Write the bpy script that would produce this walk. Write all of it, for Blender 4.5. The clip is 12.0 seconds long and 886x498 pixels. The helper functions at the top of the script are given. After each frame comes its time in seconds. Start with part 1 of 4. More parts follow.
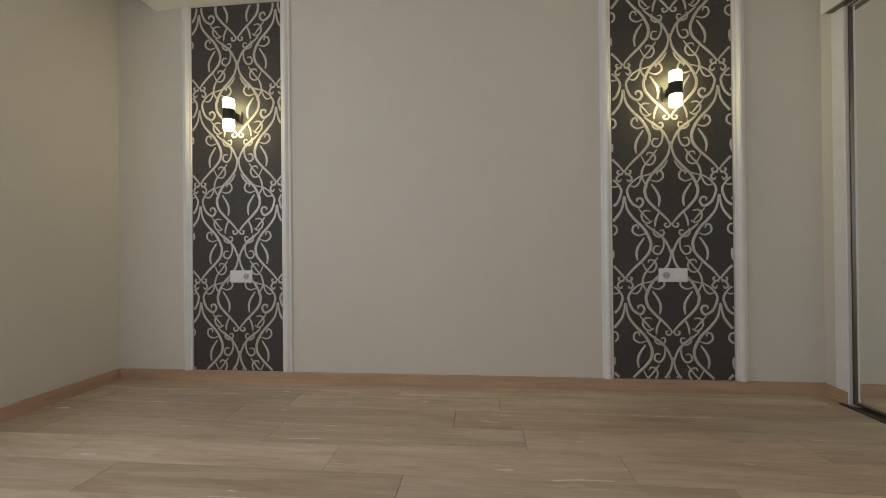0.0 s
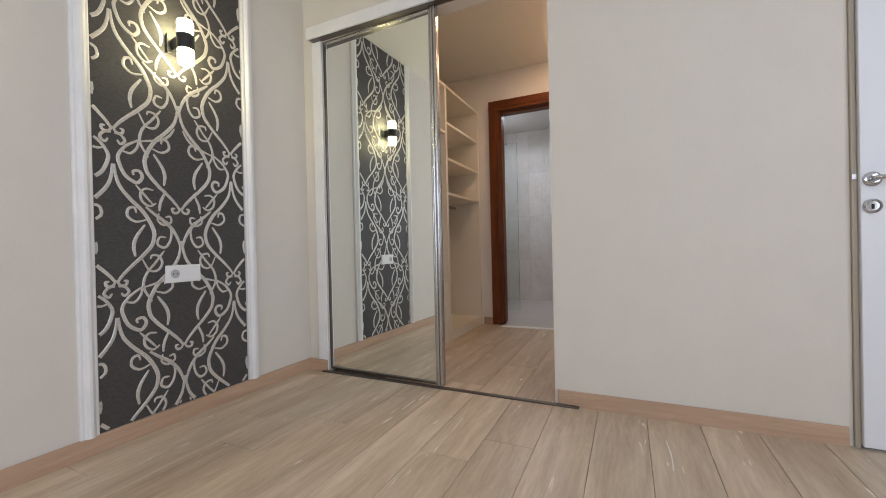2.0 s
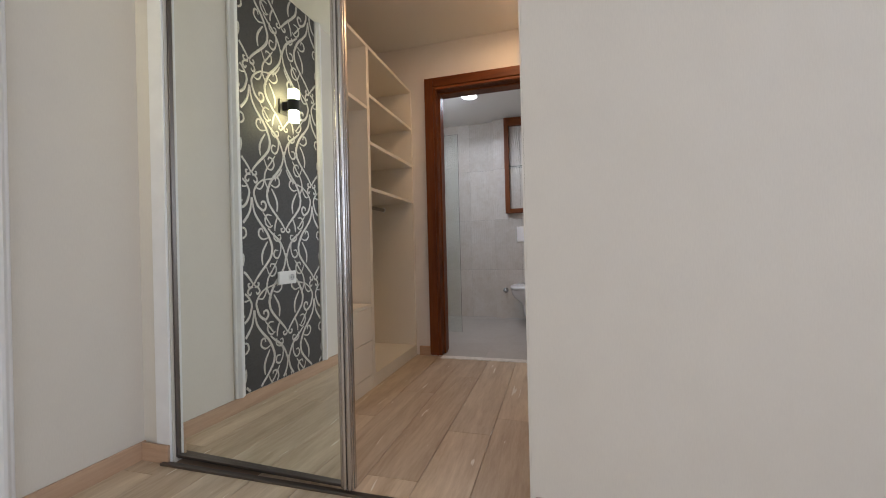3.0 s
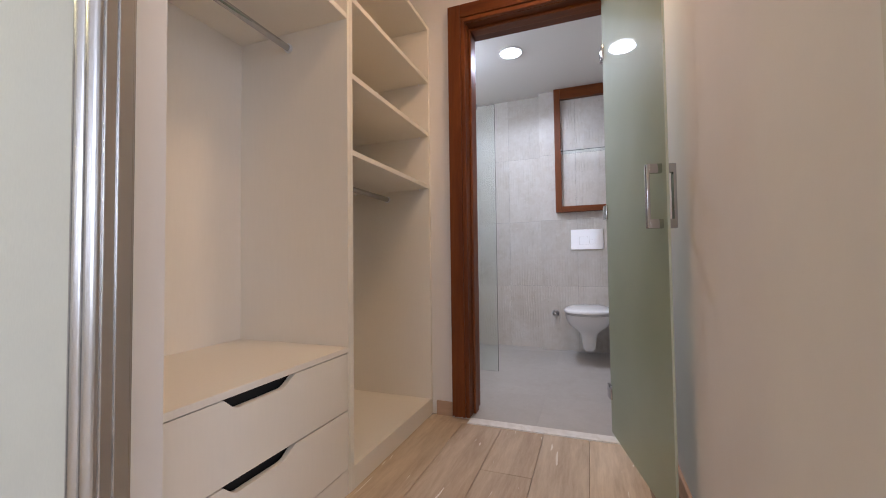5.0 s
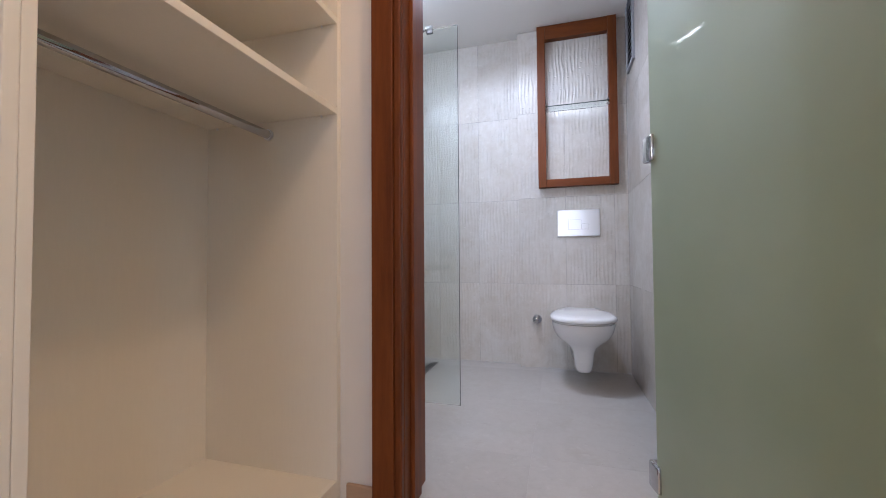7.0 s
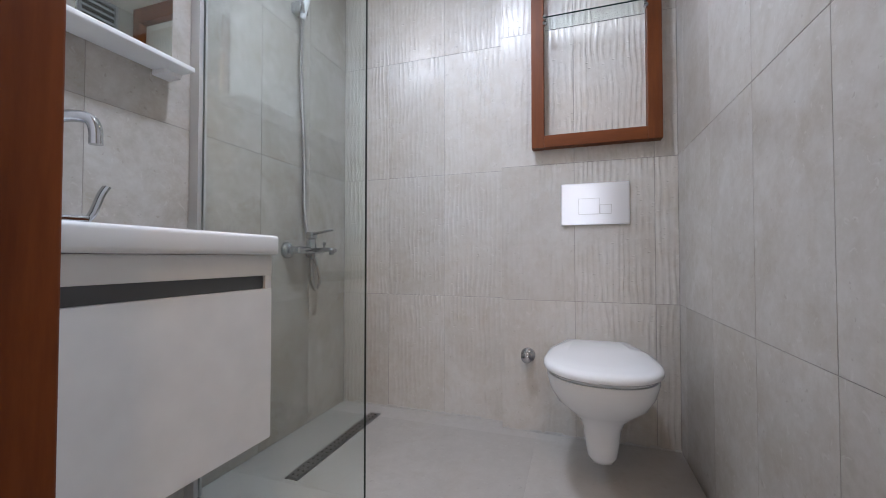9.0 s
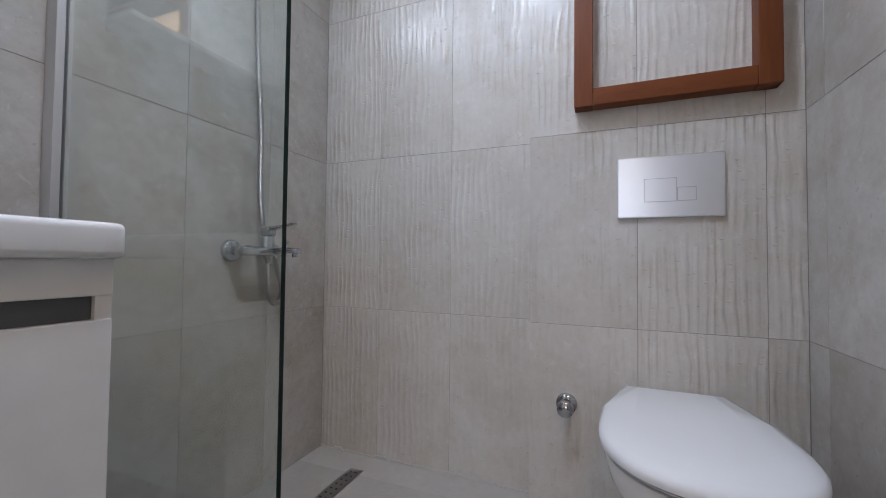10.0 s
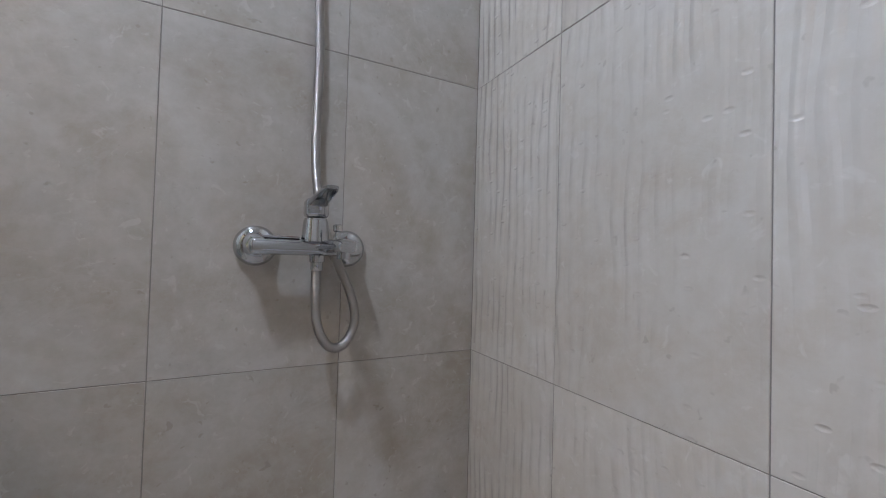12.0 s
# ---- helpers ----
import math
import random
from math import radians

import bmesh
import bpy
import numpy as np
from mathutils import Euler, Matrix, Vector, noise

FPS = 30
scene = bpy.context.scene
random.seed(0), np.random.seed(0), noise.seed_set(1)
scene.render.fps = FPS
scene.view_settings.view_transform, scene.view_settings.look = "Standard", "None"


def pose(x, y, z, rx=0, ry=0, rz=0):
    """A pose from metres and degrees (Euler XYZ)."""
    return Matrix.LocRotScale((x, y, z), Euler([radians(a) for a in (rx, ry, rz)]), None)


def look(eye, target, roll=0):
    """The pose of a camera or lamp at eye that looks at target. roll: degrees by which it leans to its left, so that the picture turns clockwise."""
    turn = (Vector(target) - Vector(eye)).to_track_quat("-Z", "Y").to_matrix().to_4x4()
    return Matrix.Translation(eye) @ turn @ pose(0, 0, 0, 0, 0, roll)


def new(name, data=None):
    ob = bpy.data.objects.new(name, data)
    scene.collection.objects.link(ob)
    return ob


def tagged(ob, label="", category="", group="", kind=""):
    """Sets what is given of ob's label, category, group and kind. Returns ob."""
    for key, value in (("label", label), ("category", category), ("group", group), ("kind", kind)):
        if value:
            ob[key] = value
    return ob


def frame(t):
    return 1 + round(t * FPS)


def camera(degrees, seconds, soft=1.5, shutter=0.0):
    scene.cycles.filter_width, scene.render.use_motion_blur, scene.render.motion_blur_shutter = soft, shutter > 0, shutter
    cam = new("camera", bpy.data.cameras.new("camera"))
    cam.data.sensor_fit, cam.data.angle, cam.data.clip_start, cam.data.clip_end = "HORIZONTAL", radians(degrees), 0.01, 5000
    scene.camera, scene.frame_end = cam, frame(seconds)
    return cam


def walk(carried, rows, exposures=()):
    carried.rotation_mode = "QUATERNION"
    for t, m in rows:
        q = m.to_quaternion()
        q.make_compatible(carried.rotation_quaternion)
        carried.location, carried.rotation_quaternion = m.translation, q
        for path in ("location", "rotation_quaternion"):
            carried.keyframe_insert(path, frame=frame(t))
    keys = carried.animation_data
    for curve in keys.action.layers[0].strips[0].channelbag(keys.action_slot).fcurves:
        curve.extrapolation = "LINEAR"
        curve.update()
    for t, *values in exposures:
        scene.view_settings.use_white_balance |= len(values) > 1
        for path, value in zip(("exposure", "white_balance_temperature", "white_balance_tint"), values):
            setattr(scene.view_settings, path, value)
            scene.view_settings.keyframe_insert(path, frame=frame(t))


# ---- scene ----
cam = camera(96.7, 12.0, 1.0)
PATH = [
    (0, (-2.065, -2.608, 0.903), (-2.261, -0.618, 0.91), -0.6),
    (0.5, (-2.216, -2.529, 0.847), (-1.681, -0.603, 0.875), -0.8),
    (1, (-2.277, -2.361, 0.833), (-1.105, -0.74, 0.855), -1.1),
    (1.5, (-2.32, -2.173, 0.837), (-0.743, -0.944, 0.843), -1.3),
    (2, (-2.119, -2.042, 0.839), (-0.308, -1.194, 0.826), -1.3),
    (2.5, (-1.705, -1.895, 0.886), (0.2, -1.286, 0.874), -1.5),
    (3, (-1.32, -1.783, 0.891), (0.603, -1.233, 0.896), -1.4),
    (3.2, (-1.179, -1.752, 0.898), (0.74, -1.189, 0.902), -1.4),
    (4.8, (-0.32, -1.496, 0.88), (1.559, -0.813, 0.934), -0.8),
    (5, (-0.262, -1.488, 0.869), (1.61, -0.789, 0.935), -0.7),
    (5.5, (-0.089, -1.449, 0.848), (1.778, -0.737, 0.922), -0.6),
    (6, (0.111, -1.424, 0.826), (1.985, -0.732, 0.912), -0.8),
    (6.5, (0.381, -1.391, 0.808), (2.273, -0.747, 0.887), -0.5),
    (7, (0.696, -1.321, 0.805), (2.615, -0.759, 0.861), -0.4),
    (7.2, (0.823, -1.31, 0.809), (2.748, -0.77, 0.868), -0.4),
    (8.8, (1.676, -1.364, 0.803), (3.588, -0.754, 0.854), 0.1),
    (9, (1.798, -1.377, 0.822), (3.702, -0.739, 0.867), -0.0),
    (9.5, (2.096, -1.333, 0.855), (3.984, -0.674, 0.89), 0.1),
    (10, (2.332, -1.269, 0.833), (4.188, -0.524, 0.889), 0.6),
    (10.5, (2.622, -1.145, 0.854), (4.421, -0.273, 0.892), 0.7),
    (11, (2.891, -1.08, 0.843), (4.572, 0.003, 0.885), 0.8),
    (11.5, (3.106, -1.02, 0.845), (4.495, 0.418, 0.893), 1.2),
    (12, (3.272, -0.932, 0.845), (4.197, 0.84, 0.887), 1.6),
]
EXPOSURE = [(0, -1.05, 6400, 11), (0.4, -0.74, 5850, 12.5), (0.8, -0.36, 5800, 13), (1.3, -0.12, 5770, 13.5), (3.2, -0.26, 5880, 14), (4.8, 0.38, 5550, 16),
            (5.5, 0.40, 5580, 16), (7.2, 0.68, 5240, 15), (8.8, 0.52, 5540, 13), (10, 0.17, 5420, 12.5), (11, 0.24, 5400, 12.5), (11.5, 0.34, 5380, 12), (12, 0.42, 5400, 11.5)]
walk(cam, [(t, look(e, g, r)) for t, e, g, r in PATH], EXPOSURE)

# ---- light ----
world = bpy.data.worlds.new("world")
scene.world = world
world.use_nodes = True
wnt = world.node_tree
sky = wnt.nodes.new("ShaderNodeTexSky")
sky.sky_type = "NISHITA"
sky.sun_disc = False
sky.sun_elevation = radians(48)
sky.sun_rotation = radians(20)
wnt.nodes["Background"].inputs["Strength"].default_value = 0.1
wnt.links.new(sky.outputs[0], wnt.nodes["Background"].inputs[0])

sun = new("sun", bpy.data.lights.new("sun", "SUN"))
sun.data.energy, sun.data.angle, sun.data.color = 3.0, radians(0.5), (1.0, 0.95, 0.88)
sun.matrix_world = look((3, 9, 12), (0, 0, 0))


def area_lamp(name, eye, target, size, size_y, watts, colour, shape="RECTANGLE", spread=180):
    ob = new(name, bpy.data.lights.new(name, "AREA"))
    ob.data.shape, ob.data.size, ob.data.size_y = shape, size, size_y
    ob.data.energy, ob.data.color, ob.data.spread = watts, colour, radians(spread)
    ob.matrix_world = look(eye, target)
    return ob


DAY = (0.93, 0.96, 1.0)
WARM = (1.0, 0.60, 0.28)
COOL = (0.95, 0.97, 1.0)
area_lamp("window_daylight", (-2.45, -4.40, 1.55), (-2.45, 0, 1.35), 2.3, 1.7, 46, DAY)
area_lamp("side_window_daylight", (-4.66, -2.10, 1.56), (0, -2.10, 1.4), 1.5, 1.6, 36, DAY)
area_lamp("bathroom_lamp", (2.835, -0.93, 2.50), (2.835, -0.93, 0), 0.18, 0.18, 10, COOL, "DISK", 160)
area_lamp("linear_lamp", (2.69, -0.1195, 2.42), (2.69, -1.0, 2.25), 0.20, 0.012, 6.5, COOL)
# the second, at x 1.32, is an added unseen lamp to brighten the shelves
for lamp_x, lamp_y, watts in ((0.66, -1.41, 3.2), (1.32, -1.60, 6.4)):
    area_lamp("dressing_lamp", (lamp_x, lamp_y, 2.61), (lamp_x, lamp_y, 0), 0.16, 0.16, watts, WARM, "DISK", 180)


# ---- materials ----
def mat(name, colour, rough=0.5, metal=0.0, spec=0.5):
    m = bpy.data.materials.new(name)
    m.use_nodes = True
    b = m.node_tree.nodes["Principled BSDF"]
    b.inputs["Base Color"].default_value = (*colour, 1)
    b.inputs["Roughness"].default_value = rough
    b.inputs["Metallic"].default_value = metal
    b.inputs["Specular IOR Level"].default_value = spec
    return m


def nd(m, kind, **values):
    n = m.node_tree.nodes.new("ShaderNode" + kind)
    for key, value in values.items():
        n.inputs[key].default_value = value
    return n


def ln(m, a, b):
    m.node_tree.links.new(a, b)


def coords(m, scale=(1, 1, 1), jitter=False):
    """Object coordinates, scaled; jitter shifts them by each object's own random number."""
    tc = nd(m, "TexCoord")
    mp = nd(m, "Mapping")
    mp.inputs["Scale"].default_value = scale
    ln(m, tc.outputs["Object"], mp.inputs["Vector"])
    if jitter:
        info = nd(m, "ObjectInfo")
        mul = nd(m, "VectorMath")
        mul.operation = "SCALE"
        mul.inputs[0].default_value = (37.0, 53.0, 29.0)
        ln(m, info.outputs["Random"], mul.inputs["Scale"])
        ln(m, mul.outputs[0], mp.inputs["Location"])
    return mp.outputs[0]


def ramp(m, fac, stops):
    r = nd(m, "ValToRGB")
    els = r.color_ramp.elements
    while len(els) < len(stops):
        els.new(0.5)
    for e, (p, c) in zip(els, stops):
        e.position, e.color = p, (*c, 1) if len(c) == 3 else c
    ln(m, fac, r.inputs[0])
    return r.outputs[0]


def mix(m, fac, a, b, mode="MIX"):
    n = nd(m, "Mix")
    n.data_type, n.blend_type = "RGBA", mode
    if isinstance(fac, float):
        n.inputs[0].default_value = fac
    else:
        ln(m, fac, n.inputs[0])
    for sock, v in ((n.inputs[6], a), (n.inputs[7], b)):
        if isinstance(v, tuple):
            sock.default_value = (*v, 1)
        else:
            ln(m, v, sock)
    return n.outputs[2]


def tex(m, vec, scale, detail=4.0, rough=0.55, distort=0.0):
    n = nd(m, "TexNoise", Scale=scale, Detail=detail, Roughness=rough, Distortion=distort)
    ln(m, vec, n.inputs["Vector"])
    return n.outputs[0]


def bump(m, height, strength, distance, base=None):
    n = nd(m, "Bump", Strength=strength, Distance=distance)
    ln(m, height, n.inputs["Height"])
    if base:
        ln(m, base, n.inputs["Normal"])
    ln(m, n.outputs[0], m.node_tree.nodes["Principled BSDF"].inputs["Normal"])
    return n.outputs[0]


def to(m, sock, name):
    ln(m, sock, m.node_tree.nodes["Principled BSDF"].inputs[name])


def wall_paper_paint(name, c, weave_depth=1.0):
    """Painted wallcovering: a fine upright weave, cloudy tone and roller marks."""
    m = mat(name, c, 0.75, 0, 0.3)
    weave = tex(m, coords(m, (90, 90, 14)), 3.0, 3.0)
    grain = tex(m, coords(m), 240.0, 2.0)
    blot = tex(m, coords(m, (1, 1, 1)), 1.3, 3.0)
    patch = tex(m, coords(m, (1, 1, 0.7)), 7.0, 3.0)
    k = weave_depth
    col = ramp(m, weave, [(0.3, tuple(v * (1 - 0.05 * k) for v in c)), (0.7, tuple(min(1, v * (1 + 0.03 * k)) for v in c))])
    col = mix(m, blot, col, tuple(v * 0.95 for v in c))
    col = mix(m, 1.0, col, ramp(m, patch, [(0.3, (0.975, 0.972, 0.968)), (0.7, (1.0, 1.0, 1.0))]), "MULTIPLY")
    to(m, col, "Base Color")
    base = bump(m, weave, 0.22 * k, 0.0015)
    bump(m, grain, 0.12, 0.0008, base)
    return m


def wood(name, light, dark, scale, rough, jitter=True, spec=0.5, streak=None):
    """Grain runs along the axis whose scale is small."""
    m = mat(name, light, rough, 0, spec)
    vec = coords(m, scale, jitter)
    big = tex(m, vec, 1.2, 5.0, 0.6, 0.6)
    fine = tex(m, vec, 7.0, 6.0, 0.7, 0.2)
    col = ramp(m, big, [(0.32, dark), (0.5, tuple((a + b) / 2 for a, b in zip(light, dark))), (0.66, light)])
    col = mix(m, 0.35, col, ramp(m, fine, [(0.35, dark), (0.65, light)]))
    if jitter:
        info = nd(m, "ObjectInfo")
        shade = ramp(m, info.outputs["Random"], [(0.0, (0.82, 0.78, 0.74)), (0.35, (0.92, 0.92, 0.91)), (0.7, (0.98, 0.96, 0.93)), (1.0, (1.06, 1.05, 1.04))])
        col = mix(m, 1.0, col, shade, "MULTIPLY")
    if streak:
        s = tex(m, coords(m, (0.9, 9, 9), jitter), 3.2, 2.0, 0.5, 1.4)
        crack = ramp(m, s, [(0.70, (0, 0, 0)), (0.72, (1, 1, 1))])
        col = mix(m, crack, col, streak)
    to(m, col, "Base Color")
    bump(m, fine, 0.15, 0.001)
    return m


PAINT = wall_paper_paint("cream_wallcovering", (0.72, 0.675, 0.60), 0.8)
PAINT_D = wall_paper_paint("dressing_wall_paint", (0.82, 0.785, 0.745), 0.2)
CEIL = mat("ceiling_paint", (0.80, 0.78, 0.74), 0.85)
_t = tex(CEIL, coords(CEIL), 60.0, 2.0)
bump(CEIL, _t, 0.1, 0.001)
WHITE = mat("white_lacquer", (0.80, 0.79, 0.78), 0.35)
_t = tex(WHITE, coords(WHITE), 9.0, 3.0)
to(WHITE, ramp(WHITE, _t, [(0.3, (0.77, 0.76, 0.75)), (0.7, (0.83, 0.82, 0.81))]), "Base Color")
DOORWHITE = mat("door_white", (0.78, 0.79, 0.82), 0.4)
MEL = mat("cream_melamine", (0.78, 0.74, 0.66), 0.42)
_t = tex(MEL, coords(MEL, (30, 30, 3)), 4.0, 4.0)
to(MEL, ramp(MEL, _t, [(0.3, (0.835, 0.795, 0.715)), (0.7, (0.85, 0.81, 0.73))]), "Base Color")
bump(MEL, _t, 0.03, 0.0004)
PLANK = wood("limed_oak_laminate", (0.725, 0.615, 0.475), (0.435, 0.325, 0.222), (1.1, 9, 9), 0.42, True, 0.45, (0.80, 0.75, 0.67))
BASE = wood("oak_baseboard_wood", (0.60, 0.42, 0.29), (0.43, 0.285, 0.19), (1.2, 1.2, 14), 0.5)
MAHOG = wood("red_brown_stained_wood", (0.215, 0.060, 0.011), (0.098, 0.024, 0.004), (9, 9, 0.9), 0.45, True, 0.28)
MAHOG_H = wood("red_brown_stained_wood_rail", (0.215, 0.060, 0.011), (0.098, 0.024, 0.004), (9, 0.9, 9), 0.45, True, 0.28)
JOINT = mat("floor_joint_dark", (0.27, 0.20, 0.145), 0.8)
GROUT = mat("grey_grout", (0.27, 0.25, 0.225), 0.9)
ALU = mat("brushed_aluminium", (0.50, 0.48, 0.465), 0.26, 1.0)
_t = tex(ALU, coords(ALU, (60, 60, 1.5)), 5.0, 2.0)
bump(ALU, _t, 0.08, 0.0005)
PROFILE = mat("matt_aluminium_profile", (0.62, 0.61, 0.60), 0.45, 0.8)
DARKALU = mat("dark_aluminium", (0.17, 0.15, 0.14), 0.35, 1.0)
CHROME = mat("chrome", (0.50, 0.51, 0.53), 0.06, 1.0)
SATIN = mat("satin_steel", (0.86, 0.88, 0.92), 0.34, 1.0)
SATIN.node_tree.nodes["Principled BSDF"].inputs["Anisotropic"].default_value = 0.7
_n = nd(SATIN, "Tangent")
_n.direction_type, _n.axis = "RADIAL", "Y"
to(SATIN, _n.outputs[0], "Tangent")
_t = tex(SATIN, coords(SATIN, (3, 2, 160)), 5.0, 2.0)
bump(SATIN, _t, 0.06, 0.0004)
STEEL = mat("drain_steel", (0.33, 0.32, 0.31), 0.4, 1.0)
HOSE = mat("metal_hose", (0.40, 0.38, 0.36), 0.3, 1.0)
_w = nd(HOSE, "TexWave", Scale=150.0)
_w.bands_direction = "Z"
ln(HOSE, coords(HOSE), _w.inputs["Vector"])
bump(HOSE, _w.outputs[0], 0.5, 0.001)
MIRROR = mat("mirror_glass", (0.92, 0.95, 0.91), 0.01, 1.0)
BLACK = mat("black_metal", (0.018, 0.017, 0.017), 0.45)
# near-black colour that paints in the shade inside holes and recesses
RECESS_SHADE = mat("painted_recess_shade", (0.02, 0.019, 0.018), 0.8)
GREYRECESS = mat("grey_grip_channel", (0.10, 0.105, 0.11), 0.45)
PLASTIC = mat("white_plastic", (0.82, 0.82, 0.82), 0.3)
PLASTIC_D = mat("grey_plastic", (0.45, 0.45, 0.46), 0.4)
CERAMIC = mat("white_ceramic", (0.79, 0.79, 0.79), 0.07)
MARBLE = mat("white_marble_threshold", (0.78, 0.76, 0.72), 0.3)
_t = tex(MARBLE, coords(MARBLE), 14.0, 6.0, 0.6, 1.0)
to(MARBLE, ramp(MARBLE, _t, [(0.35, (0.70, 0.67, 0.62)), (0.6, (0.82, 0.80, 0.77))]), "Base Color")
LOUVRE = mat("grey_louvre", (0.34, 0.35, 0.37), 0.4)


def lit(name, colour, strength):
    m = mat(name, (0.9, 0.9, 0.9), 0.4)
    b = m.node_tree.nodes["Principled BSDF"]
    b.inputs["Emission Color"].default_value = (*colour, 1)
    b.inputs["Emission Strength"].default_value = strength
    return m


SCONCE_LIT = lit("lit_sconce_shade", (1.0, 0.86, 0.42), 58.0)
DISC_COOL = lit("lit_bathroom_disc", (1.0, 0.99, 0.97), 9.0)
DISC_WARM = lit("lit_dressing_disc", (1.0, 0.86, 0.68), 9.0)
LED = lit("lit_linear_diffuser", (1.0, 0.93, 0.80), 14.0)


def glass(name, colour, rough, ior=1.45):
    m = mat(name, colour, rough)
    b = m.node_tree.nodes["Principled BSDF"]
    b.inputs["Transmission Weight"].default_value = 1.0
    b.inputs["IOR"].default_value = ior
    return m


GLASS = glass("clear_glass", (0.895, 0.955, 0.935), 0.0)
GLASS_EDGE = mat("dark_green_glass_edge", (0.010, 0.022, 0.018), 0.25, 0, 0.2)
GLASS_EDGE_P = mat("pale_glass_edge", (0.62, 0.70, 0.62), 0.2)
FROST = mat("frosted_green_glass", (0.44, 0.50, 0.39), 0.12)
_b = FROST.node_tree.nodes["Principled BSDF"]
_t = tex(FROST, coords(FROST), 2.2, 3.0)
to(FROST, ramp(FROST, _t, [(0.35, (0.365, 0.43, 0.295)), (0.65, (0.405, 0.47, 0.33))]), "Base Color")
_b.inputs["Transmission Weight"].default_value = 0.3
_b.inputs["Coat Weight"].default_value = 0.6
_b.inputs["Coat Roughness"].default_value = 0.03
_b.inputs["Roughness"].default_value = 0.65


def stone_tile(name, a, b, c, rough):
    m = mat(name, a, rough)
    v = coords(m, (1, 1, 1), True)
    cloud = tex(m, v, 3.5, 6.0, 0.6, 0.7)
    fine = tex(m, v, 26.0, 4.0, 0.65)
    col = ramp(m, cloud, [(0.3, b), (0.5, a), (0.72, c)])
    col = mix(m, 0.3, col, ramp(m, fine, [(0.35, b), (0.65, c)]))
    blotch = ramp(m, tex(m, v, 7.0, 7.0, 0.7, 0.35), [(0.53, (0, 0, 0)), (0.66, (1, 1, 1))])
    col = mix(m, mix(m, 0.34, (0, 0, 0), blotch), col, tuple(x * y for x, y in zip(b, (0.93, 0.88, 0.80))))
    vein = ramp(m, tex(m, v, 4.0, 7.0, 0.62, 0.5), [(0.485, (0, 0, 0)), (0.5, (1, 1, 1)), (0.515, (0, 0, 0))])
    col = mix(m, mix(m, 0.18, (0, 0, 0), vein), col, c)
    fleck = ramp(m, tex(m, v, 38.0, 3.0, 0.6, 0.8), [(0.62, (0, 0, 0)), (0.70, (1, 1, 1))])
    col = mix(m, mix(m, 0.45, (0, 0, 0), fleck), col, tuple(min(1, x * 1.08) for x in c))
    pit = ramp(m, tex(m, v, 55.0, 2.0, 0.5, 0.3), [(0.25, (1, 1, 1)), (0.31, (0, 0, 0))])
    col = mix(m, mix(m, 0.5, (0, 0, 0), pit), col, tuple(x * 0.8 for x in b))
    info = nd(m, "ObjectInfo")
    col = mix(m, 1.0, col, ramp(m, info.outputs["Random"], [(0, (0.91, 0.905, 0.895)), (1, (1.05, 1.05, 1.05))]), "MULTIPLY")
    to(m, col, "Base Color")
    return m, v, fine


TILE, _v, _f = stone_tile("grey_stone_tile", (0.445, 0.413, 0.372), (0.36, 0.316, 0.255), (0.54, 0.517, 0.485), 0.33)
bump(TILE, _f, 0.05, 0.0008)
FTILE, _v, _f = stone_tile("grey_floor_tile", (0.43, 0.405, 0.375), (0.40, 0.375, 0.345), (0.47, 0.45, 0.42), 0.35)
bump(FTILE, _f, 0.05, 0.0008)
RTILE, _v, _f = stone_tile("ridged_stone_tile", (0.60, 0.56, 0.505), (0.53, 0.48, 0.415), (0.66, 0.63, 0.59), 0.27)


def scaled_sum(m, parts):
    """Adds up heights, each with its own weight."""
    total = None
    for sock, weight in parts:
        n = nd(m, "Math")
        n.operation = "MULTIPLY_ADD"
        n.inputs[1].default_value = weight
        n.inputs[2].default_value = 0.0
        ln(m, sock, n.inputs[0])
        if total:
            ln(m, total, n.inputs[2])
        total = n.outputs[0]
    return total


_wave = nd(RTILE, "TexWave", Scale=12.5, Distortion=5.5, Detail=1.5)
_wave.bands_direction = "Y"
_wave.inputs["Detail Scale"].default_value = 0.8
ln(RTILE, coords(RTILE, (1, 1, 0.42), True), _wave.inputs["Vector"])
_crest = ramp(RTILE, _wave.outputs["Fac"], [(0.25, (0, 0, 0)), (0.95, (1, 1, 1))])
_where = ramp(RTILE, tex(RTILE, coords(RTILE, (1, 9, 7), True), 1.0, 3.0), [(0.38, (0.06, 0.06, 0.06)), (0.64, (1, 1, 1))])
_lines = mix(RTILE, 1.0, _crest, _where, "MULTIPLY")
_fibre = tex(RTILE, coords(RTILE, (1, 60, 9), True), 1.0, 2.0, 0.5, 0.4)
_vor = nd(RTILE, "TexVoronoi", Scale=1.0, Randomness=0.9)
ln(RTILE, coords(RTILE, (1, 20, 38), True), _vor.inputs["Vector"])
_dent = ramp(RTILE, _vor.outputs["Distance"], [(0.06, (0, 0, 0)), (0.15, (1, 1, 1))])
_swell = tex(RTILE, coords(RTILE, (1, 4.5, 0.5), True), 1.0, 1.0)
bump(RTILE, scaled_sum(RTILE, [(_lines, 0.34), (_fibre, 0.07), (_dent, 0.16), (_swell, 1.6), (_f, 0.02)]), 1.0, 0.0065)

